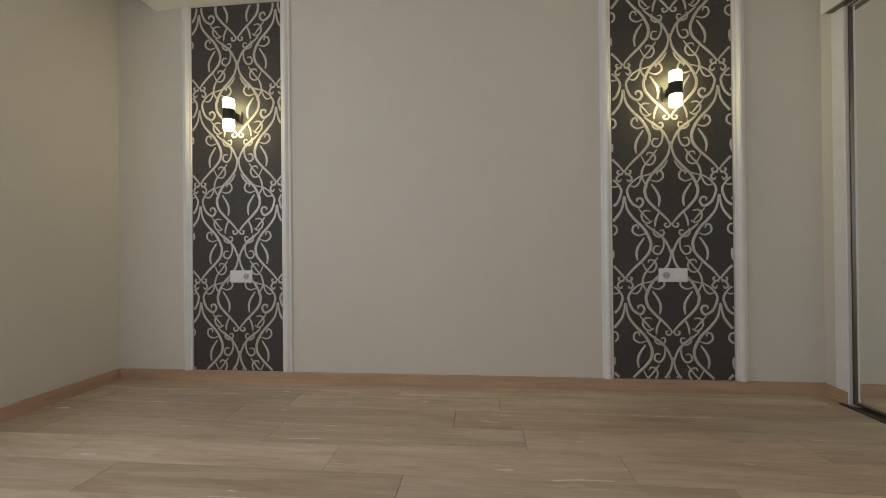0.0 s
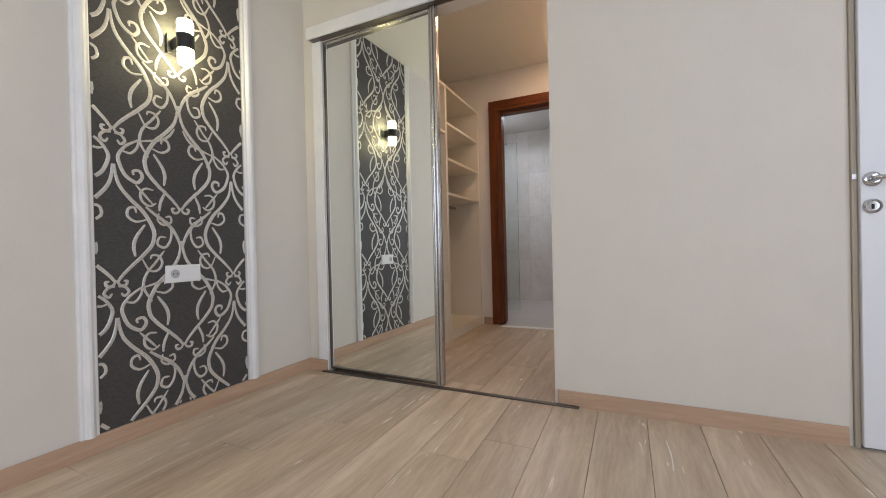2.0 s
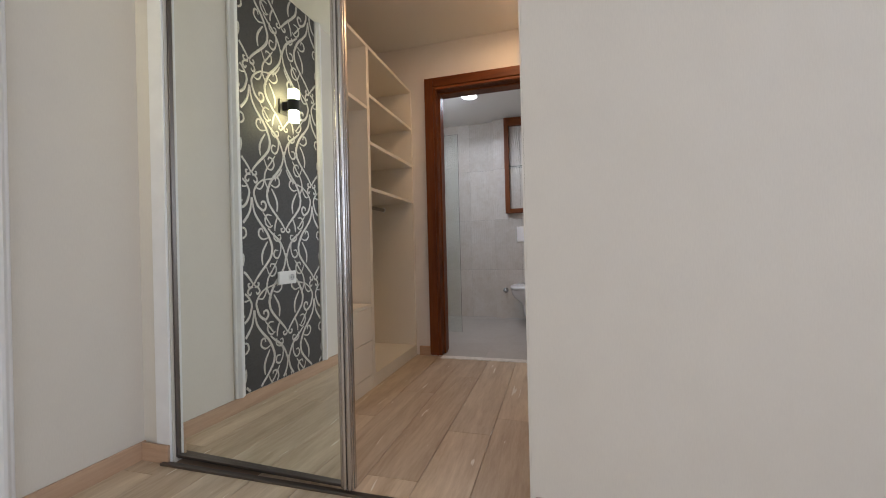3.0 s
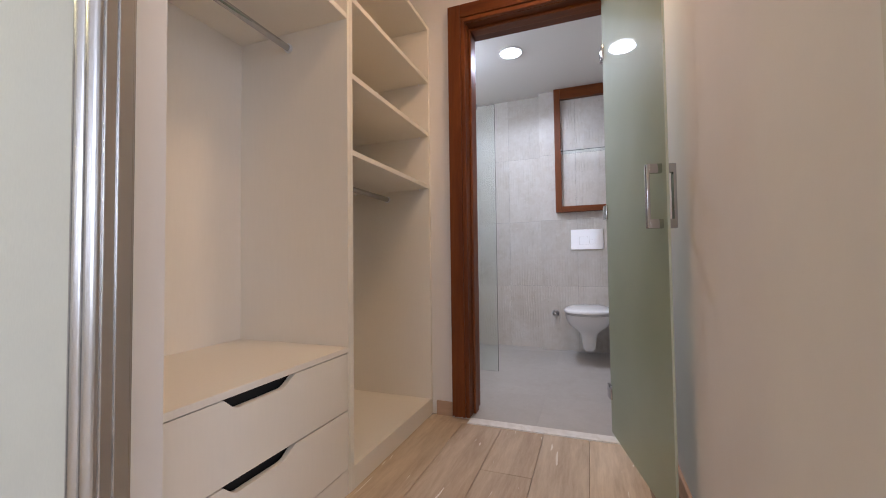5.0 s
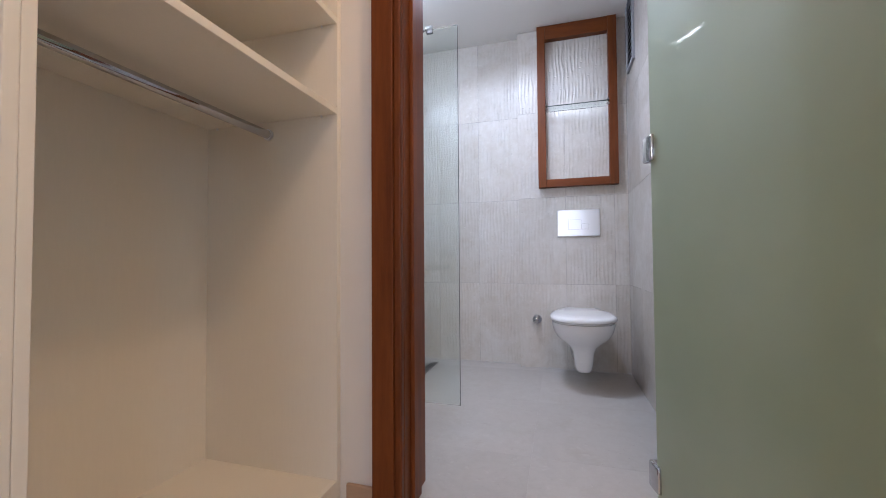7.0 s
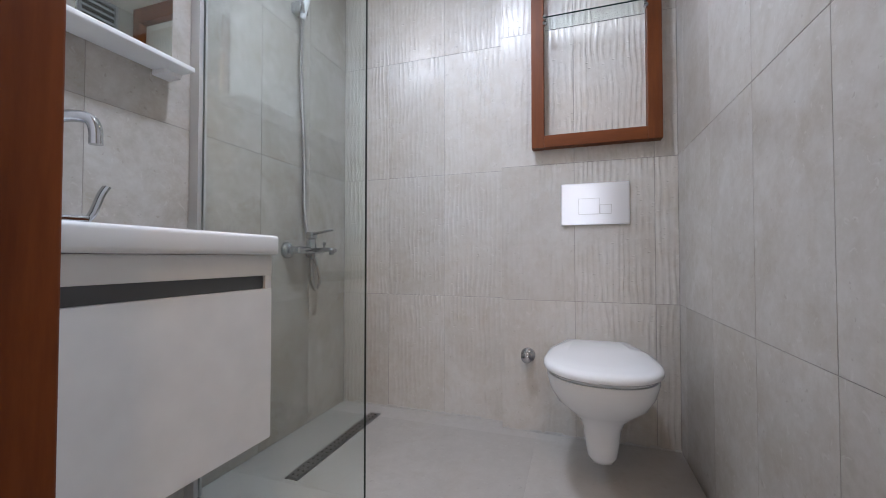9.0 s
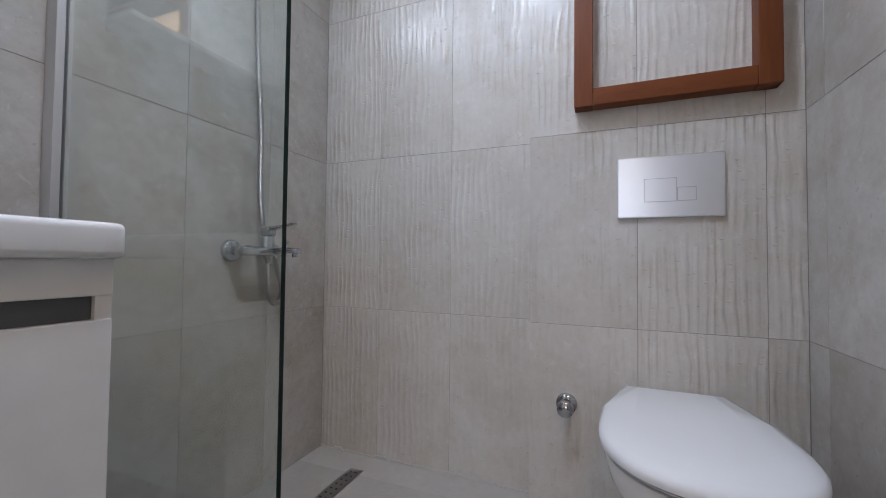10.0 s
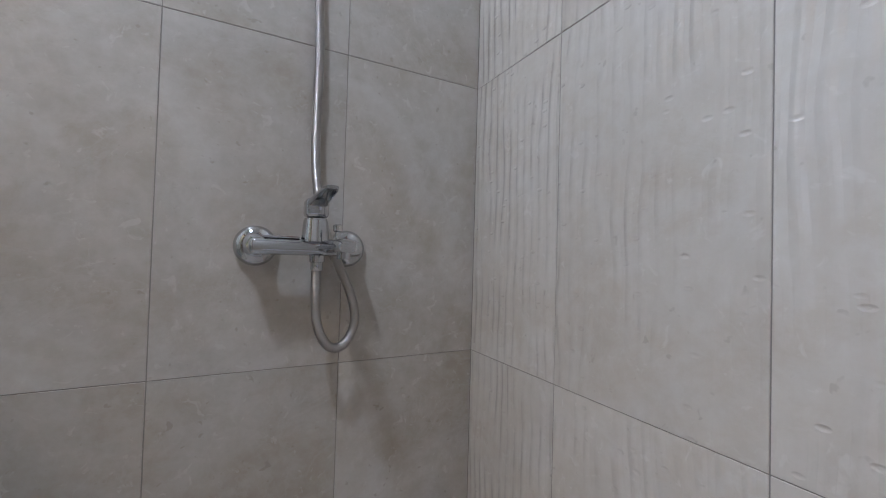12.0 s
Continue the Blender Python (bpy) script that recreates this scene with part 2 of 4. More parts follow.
PAPER = mat("charcoal_wallpaper", (0.05, 0.047, 0.044), 0.62)
_t = tex(PAPER, coords(PAPER, (14, 14, 60)), 5.0, 4.0)
to(PAPER, ramp(PAPER, _t, [(0.3, (0.035, 0.032, 0.030)), (0.7, (0.075, 0.070, 0.066))]), "Base Color")
bump(PAPER, _t, 0.3, 0.001)
SCROLL = mat("silver_scroll_print", (0.50, 0.47, 0.42), 0.38, 0.35)
_t = tex(SCROLL, coords(SCROLL, (20, 20, 40)), 6.0, 3.0)
to(SCROLL, ramp(SCROLL, _t, [(0.3, (0.46, 0.435, 0.39)), (0.7, (0.66, 0.63, 0.58))]), "Base Color")


# ---- building helpers ----
def thing(name, at, label, category, group="", kind=""):
    ob = new(name)
    ob.location = at
    ob.empty_display_size = 0.1
    return tagged(ob, label, category, group, kind)


def part(name, bm, material, parent=None, label="", smooth=False):
    """Links a bmesh given in world coordinates as one mesh under a thing or a part."""
    root = parent
    while root is not None and root.parent is not None:
        root = root.parent
    if root is not None:
        bmesh.ops.translate(bm, verts=bm.verts, vec=-root.location)
    me = bpy.data.meshes.new(name)
    if smooth:
        for f in bm.faces:
            f.smooth = True
    bm.to_mesh(me)
    bm.free()
    if smooth:
        me.set_sharp_from_angle(angle=radians(40))
    me.materials.append(material)
    ob = new(name, me)
    if parent is not None:
        ob.parent = parent
    if label:
        ob["label"] = label
    return ob


def box(x0, x1, y0, y1, z0, z1, bevel=0.0, bm=None, segments=2):
    bm = bm or bmesh.new()
    r = bmesh.ops.create_cube(bm, size=1)
    bmesh.ops.transform(bm, verts=r["verts"], matrix=Matrix.Translation(((x0 + x1) / 2, (y0 + y1) / 2, (z0 + z1) / 2)) @ Matrix.Diagonal((abs(x1 - x0), abs(y1 - y0), abs(z1 - z0), 1)))
    if bevel:
        edges = list({e for v in r["verts"] for e in v.link_edges})
        bmesh.ops.bevel(bm, geom=edges, offset=bevel, segments=segments, affect="EDGES", profile=0.5)
    return bm


def cyl(a, b, r, r2=None, n=24, bm=None, cap=True):
    bm = bm or bmesh.new()
    a, b = Vector(a), Vector(b)
    d = b - a
    m = Matrix.Translation((a + b) / 2) @ d.to_track_quat("Z", "Y").to_matrix().to_4x4()
    bmesh.ops.create_cone(bm, cap_ends=cap, segments=n, radius1=r, radius2=r if r2 is None else r2, depth=d.length, matrix=m)
    return bm


def lathe(at, axis, profile, n=32, bm=None):
    """Turns (radius, height) pairs round an axis through at."""
    bm = bm or bmesh.new()
    q = Vector(axis).to_track_quat("Z", "Y").to_matrix()
    rings = []
    for r, h in profile:
        rings.append([bm.verts.new(Vector(at) + q @ Vector((r * math.cos(2 * math.pi * i / n), r * math.sin(2 * math.pi * i / n), h))) for i in range(n)])
    for u, v in zip(rings, rings[1:]):
        for i in range(n):
            bm.faces.new((u[i], u[(i + 1) % n], v[(i + 1) % n], v[i]))
    bm.faces.new(rings[0][::-1])
    bm.faces.new(rings[-1])
    return bm


def spline(pts, steps=8):
    """Catmull-Rom through the points."""
    p = [Vector(v) for v in pts]
    p = [2 * p[0] - p[1]] + p + [2 * p[-1] - p[-2]]
    out = []
    for i in range(1, len(p) - 2):
        for k in range(steps):
            t = k / steps
            a, b, c, d = p[i - 1], p[i], p[i + 1], p[i + 2]
            out.append(0.5 * ((2 * b) + (c - a) * t + (2 * a - 5 * b + 4 * c - d) * t * t + (3 * b - a - 3 * c + d) * t ** 3))
    return out + [p[-2]]


def tube(pts, r, n=12, bm=None):
    bm = bm or bmesh.new()
    rings, up = [], Vector((0.31, 0.93, 0.2))
    for i, q in enumerate(pts):
        d = (pts[min(i + 1, len(pts) - 1)] - pts[max(i - 1, 0)]).normalized()
        s = d.cross(up).normalized()
        u = s.cross(d)
        up = u
        rings.append([bm.verts.new(q + r * (math.cos(2 * math.pi * k / n) * s + math.sin(2 * math.pi * k / n) * u)) for k in range(n)])
    for a, b in zip(rings, rings[1:]):
        for k in range(n):
            bm.faces.new((a[k], a[(k + 1) % n], b[(k + 1) % n], b[k]))
    bm.faces.new(rings[0][::-1])
    bm.faces.new(rings[-1])
    bmesh.ops.recalc_face_normals(bm, faces=bm.faces)
    return bm


def prism(outline, axis, a, b, bm=None, bevel=0.0):
    """Extrudes a closed outline of pairs along an axis: 'x' takes (y, z), 'y' takes (x, z), 'z' takes (x, y)."""
    bm = bm or bmesh.new()

    def put(p, d):
        return {"x": (d, p[0], p[1]), "y": (p[0], d, p[1]), "z": (p[0], p[1], d)}[axis]
    lo = [bm.verts.new(put(p, a)) for p in outline]
    hi = [bm.verts.new(put(p, b)) for p in outline]
    bm.faces.new(lo)
    bm.faces.new(hi[::-1])
    for i in range(len(outline)):
        j = (i + 1) % len(outline)
        bm.faces.new((lo[j], lo[i], hi[i], hi[j]))
    bmesh.ops.recalc_face_normals(bm, faces=bm.faces)
    if bevel:
        bmesh.ops.bevel(bm, geom=list(bm.edges), offset=bevel, segments=1, affect="EDGES")
    return bm


def structure(name, bm, material, label):
    ob = part(name, bm, material)
    return tagged(ob, label, name.split("_")[0], kind="structure")


# ---- large structure ----
ZC, ZD, ZB = 2.643, 2.64, 2.535          # ceilings: bedroom, dressing room, bathroom
XW, YS = -4.673, -4.40                  # west and south faces of the bedroom
YD = -1.79                              # south face of the dressing room
YL, YR = -0.108, -1.80                  # bathroom side faces (tile surface)
XB, XB2 = 3.787, 3.717                  # bathroom back: shower part, boxed-in cistern part
T = 0.008                               # tile thickness

structure("wall_north", box(XW - 0.12, -0.0, 0.0, 0.14, -0.05, 2.9), PAINT, "cream wallcovering on the wall behind the bed place")
bm = box(XW - 0.12, XW, -1.3, -0.0, -0.05, 2.9)
box(XW - 0.12, XW, YS - 0.12, -2.9, -0.05, 2.9, 0, bm)
box(XW - 0.12, XW, -2.9, -1.3, -0.05, 0.72, 0, bm)
box(XW - 0.12, XW, -2.9, -1.3, 2.40, 2.9, 0, bm)
structure("wall_west", bm, PAINT, "plain cream wall of the bedroom with a window")
bm = box(XW, 0.10, YS - 0.2, YS, -0.05, 0.72)
box(XW, 0.10, YS - 0.2, YS, 2.40, 2.9, 0, bm)
box(XW, -3.6, YS - 0.2, YS, 0.72, 2.40, 0, bm)
box(-1.3, 0.10, YS - 0.2, YS, 0.72, 2.40, 0, bm)
structure("wall_south", bm, PAINT, "cream window wall of the bedroom")
bm = box(0, 0.10, -2.85, -1.69, -0.05, 2.9)
box(0, 0.10, -1.69, -0.0, 2.262, 2.9, 0, bm)
box(0, 0.10, -3.80, -2.85, 2.16, 2.9, 0, bm)
box(0, 0.10, YS, -3.80, -0.05, 2.9, 0, bm)
box(0, 0.10, -0.164, 0.14, -0.05, 2.262, 0, bm)
structure("wall_east", bm, PAINT, "cream wall with the opening to the dressing room")
structure("wall_dressing_south", box(0.10, 1.86, YD - 0.12, YD, -0.05, 2.9), PAINT_D, "plain warm-lit wall of the dressing room")
structure("wall_dressing_north", box(0.10, 1.93, -0.062, 0.14, -0.05, 2.9), PAINT_D, "wall behind the open wardrobe")
bm = box(1.872, 2.06, -0.80, -0.062, -0.05, 2.9)
box(1.872, 2.06, -0.80, -1.66, 2.29, 2.9, 0, bm)
box(1.872, 2.06, YD - 0.12, -1.66, -0.05, 2.9, 0, bm)
structure("wall_bathroom_door", bm, PAINT_D, "wall with the bathroom doorway")
w_left = structure("wall_bathroom_north", box(1.98, XB + 0.2, YL + 0.0013, YL + 0.15, -0.05, 2.9), GROUT, "grey stone tiled bathroom wall with shower mixer")
bm = box(XB + 0.0013, XB + 0.2, -1.036, YL + 0.0013, -0.05, 2.9)
box(XB2 + 0.0013, XB + 0.2, YR - 0.0013, -1.042, -0.05, 2.9, 0, bm)
w_back = structure("wall_bathroom_east", bm, GROUT, "ridged grey stone tiled wall behind the toilet and shower")
w_right = structure("wall_bathroom_south", box(1.98, XB + 0.2, YR - 0.15, YR - 0.0013, -0.05, 2.9), GROUT, "smooth grey stone tiled bathroom wall")

floor_wood = structure("floor", box(XW - 0.1, 0.09, YS - 0.1, 0.1, -0.09, -0.0085, 0, box(0.09, 1.80, YD - 0.1, 0.1, -0.09, -0.0085)), JOINT, "pale limed oak laminate plank floor")
floor_bath = structure("floor_bathroom", box(1.80, XB + 0.1, YD - 0.1, 0.1, -0.09, -0.0025), FTILE, "light grey tiled bathroom floor")
bm = box(-4.380, 0.0, YS, 0.0, ZC, 2.95)
box(XW, -4.3802, YS, 0.0, 2.86, 2.95, 0, bm)
structure("ceiling", bm, CEIL, "white plaster ceiling with a recessed curtain slot")
structure("ceiling_dressing", box(0.09, 1.90, YD, 0.0, ZD, 2.95), CEIL, "white plaster ceiling of the dressing room")
structure("ceiling_bathroom", box(1.90, XB + 0.1, YR - 0.01, YL + 0.01, ZB, 2.95), CEIL, "white plaster bathroom ceiling")
structure("trim_threshold", box(1.79, 1.862, -1.616, -0.848, -0.01, 0.006, 0.002), MARBLE, "white marble threshold strip under the bathroom door")


def baseboard(x0, x1, y0, y1):
    structure("baseboard", box(x0, x1, y0, y1, -0.004, 0.078, 0.004), BASE, "oak-look wooden baseboard along the wall")


baseboard(XW, -0.0, -0.014, -0.0005)
baseboard(XW + 0.0005, XW + 0.014, YS + 0.015, -0.015)
baseboard(-0.014, -0.0005, -2.835, -1.70)
baseboard(-0.014, -0.0005, YS + 0.015, -3.86)
baseboard(XW + 0.015, -0.015, YS + 0.0005, YS + 0.014)
baseboard(1.858, 1.8715, -0.745, -0.645)
baseboard(0.105, 1.86, YD + 0.0005, YD + 0.014)

# window of the bedroom
win = thing("window_1", (-2.45, YS - 0.1, 0.72), "white framed bedroom window with clear panes", "window", kind="structure")
bm = box(-3.6, -1.3, YS - 0.14, YS - 0.08, 0.72, 0.79, 0.004)
box(-3.6, -1.3, YS - 0.14, YS - 0.08, 2.33, 2.40, 0.004, bm)
for cx in (-3.565, -2.45, -1.335):
    box(cx - 0.035, cx + 0.035, YS - 0.14, YS - 0.08, 0.79, 2.33, 0.004, bm)
part("window_frame", bm, PLASTIC, win)
part("window_sill", box(-3.65, -1.25, YS - 0.07, YS + 0.05, 0.68, 0.715, 0.006), MARBLE, win)
for a, b in ((-3.53, -2.485), (-2.415, -1.37)):
    o = part("pane", box(a, b, YS - 0.115, YS - 0.109, 0.79, 2.33), GLASS, win)
    o.visible_shadow = False
win = thing("window_2", (XW - 0.08, -2.10, 0.72), "white framed side window with clear panes", "window", kind="structure")
bm = box(XW - 0.11, XW - 0.05, -2.9, -1.3, 0.72, 0.79, 0.004)
box(XW - 0.11, XW - 0.05, -2.9, -1.3, 2.33, 2.40, 0.004, bm)
for cy in (-2.865, -2.10, -1.335):
    box(XW - 0.11, XW - 0.05, cy - 0.035, cy + 0.035, 0.79, 2.33, 0.004, bm)
part("window_frame", bm, PLASTIC, win)
part("window_sill", box(XW - 0.04, XW + 0.05, -2.95, -1.25, 0.68, 0.715, 0.006), MARBLE, win)
for a, b in ((-2.83, -2.135), (-2.065, -1.37)):
    o = part("pane", box(XW - 0.083, XW - 0.077, a, b, 0.79, 2.33), GLASS, win)
    o.visible_shadow = False
structure("ground", box(-60, 60, -80, 60, -3.4, -3.2), mat("outdoor_ground", (0.16, 0.15, 0.13), 0.9), "paved ground outside the building")

# ---- bedroom things ----
def moulding(name, x, z0, z1, parent):
    """White picture-frame moulding, a stepped and rounded upright strip 65 mm wide."""
    w = 0.033
    prof = [(-w, 0.0), (-w, -0.012), (-w + 0.006, -0.016), (-w + 0.014, -0.016), (-w + 0.020, -0.024), (-0.004, -0.030), (0.006, -0.030),
            (w - 0.018, -0.022), (w - 0.012, -0.015), (w - 0.005, -0.015), (w, -0.011), (w, 0.0)]
    return part(name, prism([(x + a, b - 0.0008) for a, b in prof], "z", z0, z1), WHITE, parent)


HALF, REP = 0.2835, 0.678     # half the pattern's width, and its height


def strokes(centre):
    """Half of the scroll motif, as (points in half widths and heights from the tie, line width in metres); the other half mirrors it."""
    both = [
        ([(0.01, 0.0), (0.07, 0.04), (0.20, 0.10), (0.36, 0.165), (0.51, 0.24), (0.555, 0.30), (0.55, 0.35), (0.48, 0.42), (0.38, 0.485), (0.22, 0.555), (0.085, 0.63), (0.03, 0.70), (0.012, 0.775)], 0.0165),
        ([(0.42, 0.385), (0.29, 0.30), (0.25, 0.235), (0.27, 0.17)], 0.0145),
        ([(0.44, 0.42), (0.29, 0.405), (0.175, 0.44), (0.19, 0.49), (0.27, 0.50), (0.30, 0.465)], 0.0115),
        ([(0.0, 0.018), (0.05, -0.015), (0.12, -0.018), (0.145, 0.008), (0.095, 0.014)], 0.0115),
    ]
    mid = [
        ([(0.018, 0.73), (0.07, 0.80), (0.16, 0.865), (0.29, 0.92), (0.42, 0.96), (0.56, 1.01)], 0.015),
        ([(0.24, 0.92), (0.17, 0.85), (0.19, 0.775), (0.28, 0.728), (0.39, 0.75), (0.36, 0.80), (0.26, 0.80)], 0.0115),
        ([(0.36, 0.97), (0.38, 0.92), (0.28, 0.89), (0.17, 0.912), (0.18, 0.95), (0.26, 0.945)], 0.0105),
        ([(0.63, 0.65), (0.53, 0.572), (0.40, 0.568), (0.33, 0.615), (0.37, 0.665), (0.48, 0.675), (0.51, 0.648)], 0.011),
        ([(0.29, 0.705), (0.51, 0.58)], 0.0105),
        ([(0.44, 1.13), (0.56, 1.135), (0.635, 1.10), (0.605, 1.045), (0.50, 1.018), (0.40, 1.04)], 0.011),
        ([(0.70, 1.155), (0.45, 1.03)], 0.0105),
        ([(0.24, 1.135), (0.33, 1.05), (0.35, 0.985)], 0.0125),
    ]
    side = [
        ([(0.38, -0.035), (0.185, -0.09), (0.075, -0.155), (0.075, -0.21), (0.16, -0.29), (0.315, -0.33), (0.40, -0.29), (0.36, -0.25), (0.27, -0.255), (0.275, -0.282)], 0.0145),
        ([(0.12, -0.13), (0.24, -0.137), (0.33, -0.095), (0.36, -0.04)], 0.0105),
        ([(0.37, -0.045), (0.70, -0.005), (0.84, 0.04), (0.93, 0.10)], 0.0115),
        ([(0.53, 0.11), (0.41, 0.035), (0.38, -0.05), (0.50, -0.145)], 0.012),
        ([(0.02, -0.022), (0.11, -0.028), (0.165, -0.062), (0.105, -0.088), (0.06, -0.065)], 0.0115),
    ]
    return both + (mid if centre else side)


def scroll_pattern(cx, z_tie, x0, x1, z0, z1):
    """Ogee scroll lattice with a half drop, laid as a thin raised print and cut at the panel's edges."""
    bm = bmesh.new()
    for col in (-1, 0, 1):
        for k in range(-2, 6):
            for way in (-1, 1):
                for pts, width in strokes(col == 0):
                    line = spline([(p * HALF * way, 0, q * REP) for p, q in pts], 6)
                    n = len(line)
                    prev = None
                    for i, q in enumerate(line):
                        d = (line[min(i + 1, n - 1)] - line[max(i - 1, 0)]).normalized()
                        s = Vector((-d.z, 0, d.x))
                        w = 1.12 * width * (0.5 + 0.5 * math.sin(math.pi * i / (n - 1)) ** 0.6) / 2
                        c = Vector((cx + col * HALF + q.x, 0, z_tie + (k + 0.5 * abs(col)) * REP + q.z))
                        if not (x0 + 0.001 < c.x < x1 - 0.001 and z0 + 0.001 < c.z < z1 - 0.001):
                            prev = None
                            continue
                        ring = [bm.verts.new((min(x1, max(x0, c.x + s.x * a)), yy, c.z + s.z * a)) for a, yy in ((-w, -0.0045), (-w * 0.5, -0.0060), (w * 0.5, -0.0060), (w, -0.0045))]
                        if prev:
                            for j in range(3):
                                bm.faces.new((prev[j], prev[j + 1], ring[j + 1], ring[j]))
                        prev = ring
    bmesh.ops.recalc_face_normals(bm, faces=bm.faces)
    return bm


def wall_panel(x0, x1, m0, m1, cx, z_tie):
    p = thing("wallpaper_panel", ((x0 + x1) / 2, 0, 0.08), "charcoal wallpaper panel with silver scrolls between white mouldings", "wall panel", "wallpaper panels")
    part("wallpaper", box(x0, x1, -0.004, -0.0005, 0.079, ZC - 0.002), PAPER, p, "charcoal textured wallpaper")
    part("scroll_print", scroll_pattern(cx, z_tie, x0, x1, 0.079, ZC - 0.002), SCROLL, p, "silver scrollwork print")
    moulding("moulding", m0, 0.079, ZC - 0.002, p)
    moulding("moulding", m1, 0.079, ZC - 0.002, p)


wall_panel(-1.236, -0.515, -1.2715, -0.475, -0.877, 0.371)
wall_panel(-4.100, -3.435, -4.133, -3.402, -3.758, 0.368)


def wall_sconce(cx, z0, z1):
    """Up-and-down wall light: two lit white cylinders held by a black sleeve on a short arm."""
    y, r = -0.090, 0.035
    s = thing("wall_sconce", (cx, -0.004, (z0 + z1) / 2), "black wall light with two lit white cylinder shades", "wall light", "bedside wall lights")
    h = (z1 - z0) / 3.1
    part("shade", lathe((cx, y, z0), (0, 0, 1), [(r * 0.93, 0), (r, 0.006), (r, h)]), SCONCE_LIT, s, "lit white lower shade", True)
    part("shade", lathe((cx, y, z1 - h), (0, 0, 1), [(r, 0), (r, h - 0.006), (r * 0.93, h)]), SCONCE_LIT, s, "lit white upper shade", True)
    part("sleeve", lathe((cx, y, z0 + h), (0, 0, 1), [(r * 0.9, 0.0), (r + 0.004, 0.001), (r + 0.004, z1 - z0 - 2 * h - 0.001), (r * 0.9, z1 - z0 - 2 * h)]), BLACK, s, "matt black sleeve", True)
    zc = (z0 + z1) / 2
    part("arm", box(cx - 0.022, cx + 0.022, -0.062, -0.012, zc - 0.03, zc + 0.03, 0.004), BLACK, s)
    part("backplate", box(cx - 0.045, cx + 0.045, -0.014, -0.0058, zc - 0.048, zc + 0.048, 0.004), BLACK, s)


wall_sconce(-0.884, 1.765, 1.975)
wall_sconce(-3.765, 1.735, 1.945)


def wall_socket(x0, x1, z0, z1, plug_left):
    """Double plate: an earthed socket on one half, a blank on the other."""
    s = thing("wall_socket", ((x0 + x1) / 2, -0.004, (z0 + z1) / 2), "white double socket plate with one earthed outlet", "socket", "bedside sockets")
    part("plate", box(x0, x1, -0.0155, -0.0058, z0, z1, 0.004), PLASTIC, s)
    half = (x1 - x0) / 2
    px = x0 + half * (0.5 if plug_left else 1.5)
    bx = x0 + half * (1.5 if plug_left else 0.5)
    zc = (z0 + z1) / 2
    part("blank_cover", box(bx - 0.036, bx + 0.036, -0.0185, -0.0155, zc - 0.032, zc + 0.032, 0.0015), PLASTIC, s)
    part("outlet_rim", lathe((px, -0.0155, zc), (0, -1, 0), [(0.027, 0), (0.027, 0.004), (0.023, 0.004), (0.022, 0.001)]), PLASTIC, s, "", True)
    part("outlet_well", cyl((px, -0.0165, zc), (px, -0.0172, zc), 0.0215), PLASTIC_D, s)
    # flat near-black discs paint the shade inside the contact holes
    for dx in (-0.0095, 0.0095):
        part("contact_hole", cyl((px + dx, -0.0172, zc), (px + dx, -0.0178, zc), 0.0032, n=12), RECESS_SHADE, s)


wall_socket(-0.961, -0.789, 0.690, 0.776, True)
wall_socket(-3.817, -3.655, 0.693, 0.778, False)

# sliding mirror door
door = thing("sliding_mirror_door", (0.01, -0.604, 0.014), "sliding mirror door in a slim aluminium frame, pushed half open", "mirror door")


def door_part(name, bm, material, label=""):
    """The door hangs a little askew in its tracks."""
    m = Matrix.Translation((0.02, -0.165, 0)) @ Matrix.Rotation(radians(-1.43), 4, "Z") @ Matrix.Translation((-0.02, 0.165, 0))
    bmesh.ops.transform(bm, verts=bm.verts, matrix=m)
    return part(name, bm, material, door, label)


door_part("mirror", box(0.020, 0.027, -0.996, -0.176, 0.026, 2.252), MIRROR, "silvered mirror pane")
bm = box(0.000, 0.030, -1.004, -0.995, 0.014, 2.262, 0.002)
for y in (-1.0145, -1.0345):
    cyl((0.0005, y, 0.014), (0.0005, y, 2.262), 0.0092, None, 28, bm)
box(0.002, 0.030, -1.0455, -1.004, 0.014, 2.262, 0.001, bm)
box(0.013, 0.027, -1.0475, -1.0454, 0.014, 2.262, 0.0008, bm)
door_part("handle_stile", bm, ALU, "fluted brushed aluminium grip stile")
door_part("stile", box(0.010, 0.030, -0.176, -0.167, 0.014, 2.262, 0.002), DARKALU)
door_part("bottom_rail", box(0.008, 0.030, -0.995, -0.176, 0.014, 0.026, 0.002), DARKALU)
door_part("top_rail", box(0.008, 0.030, -0.995, -0.176, 2.250, 2.262, 0.002), ALU)

structure("trim_track", box(-0.040, -0.014, -1.806, -0.135, -0.001, 0.009, 0.002), DARKALU, "dark aluminium floor track of the sliding door")
bm = box(-0.062, -0.0005, -1.80, -0.080, 2.266, 2.345, 0.004)
structure("trim_header", bm, WHITE, "white cover board over the sliding door's track")
structure("trim_header_track", box(-0.050, -0.002, -1.80, -0.100, 2.2625, 2.2658), DARKALU, "dark track under the header board")
structure("trim_post", box(-0.012, -0.0005, -0.163, -0.085, 0.0, 2.2655, 0.003), WHITE, "white post at the end of the mirror door")
structure("trim_post_base", box(-0.024, -0.0125, -0.163, -0.0145, 0.0, 0.078, 0.002), BASE, "short oak baseboard piece on the white post")
structure("trim_opening", box(-0.0005, 0.101, -1.6895, -1.6835, 0.0, 2.261), PAINT, "plastered edge of the opening")

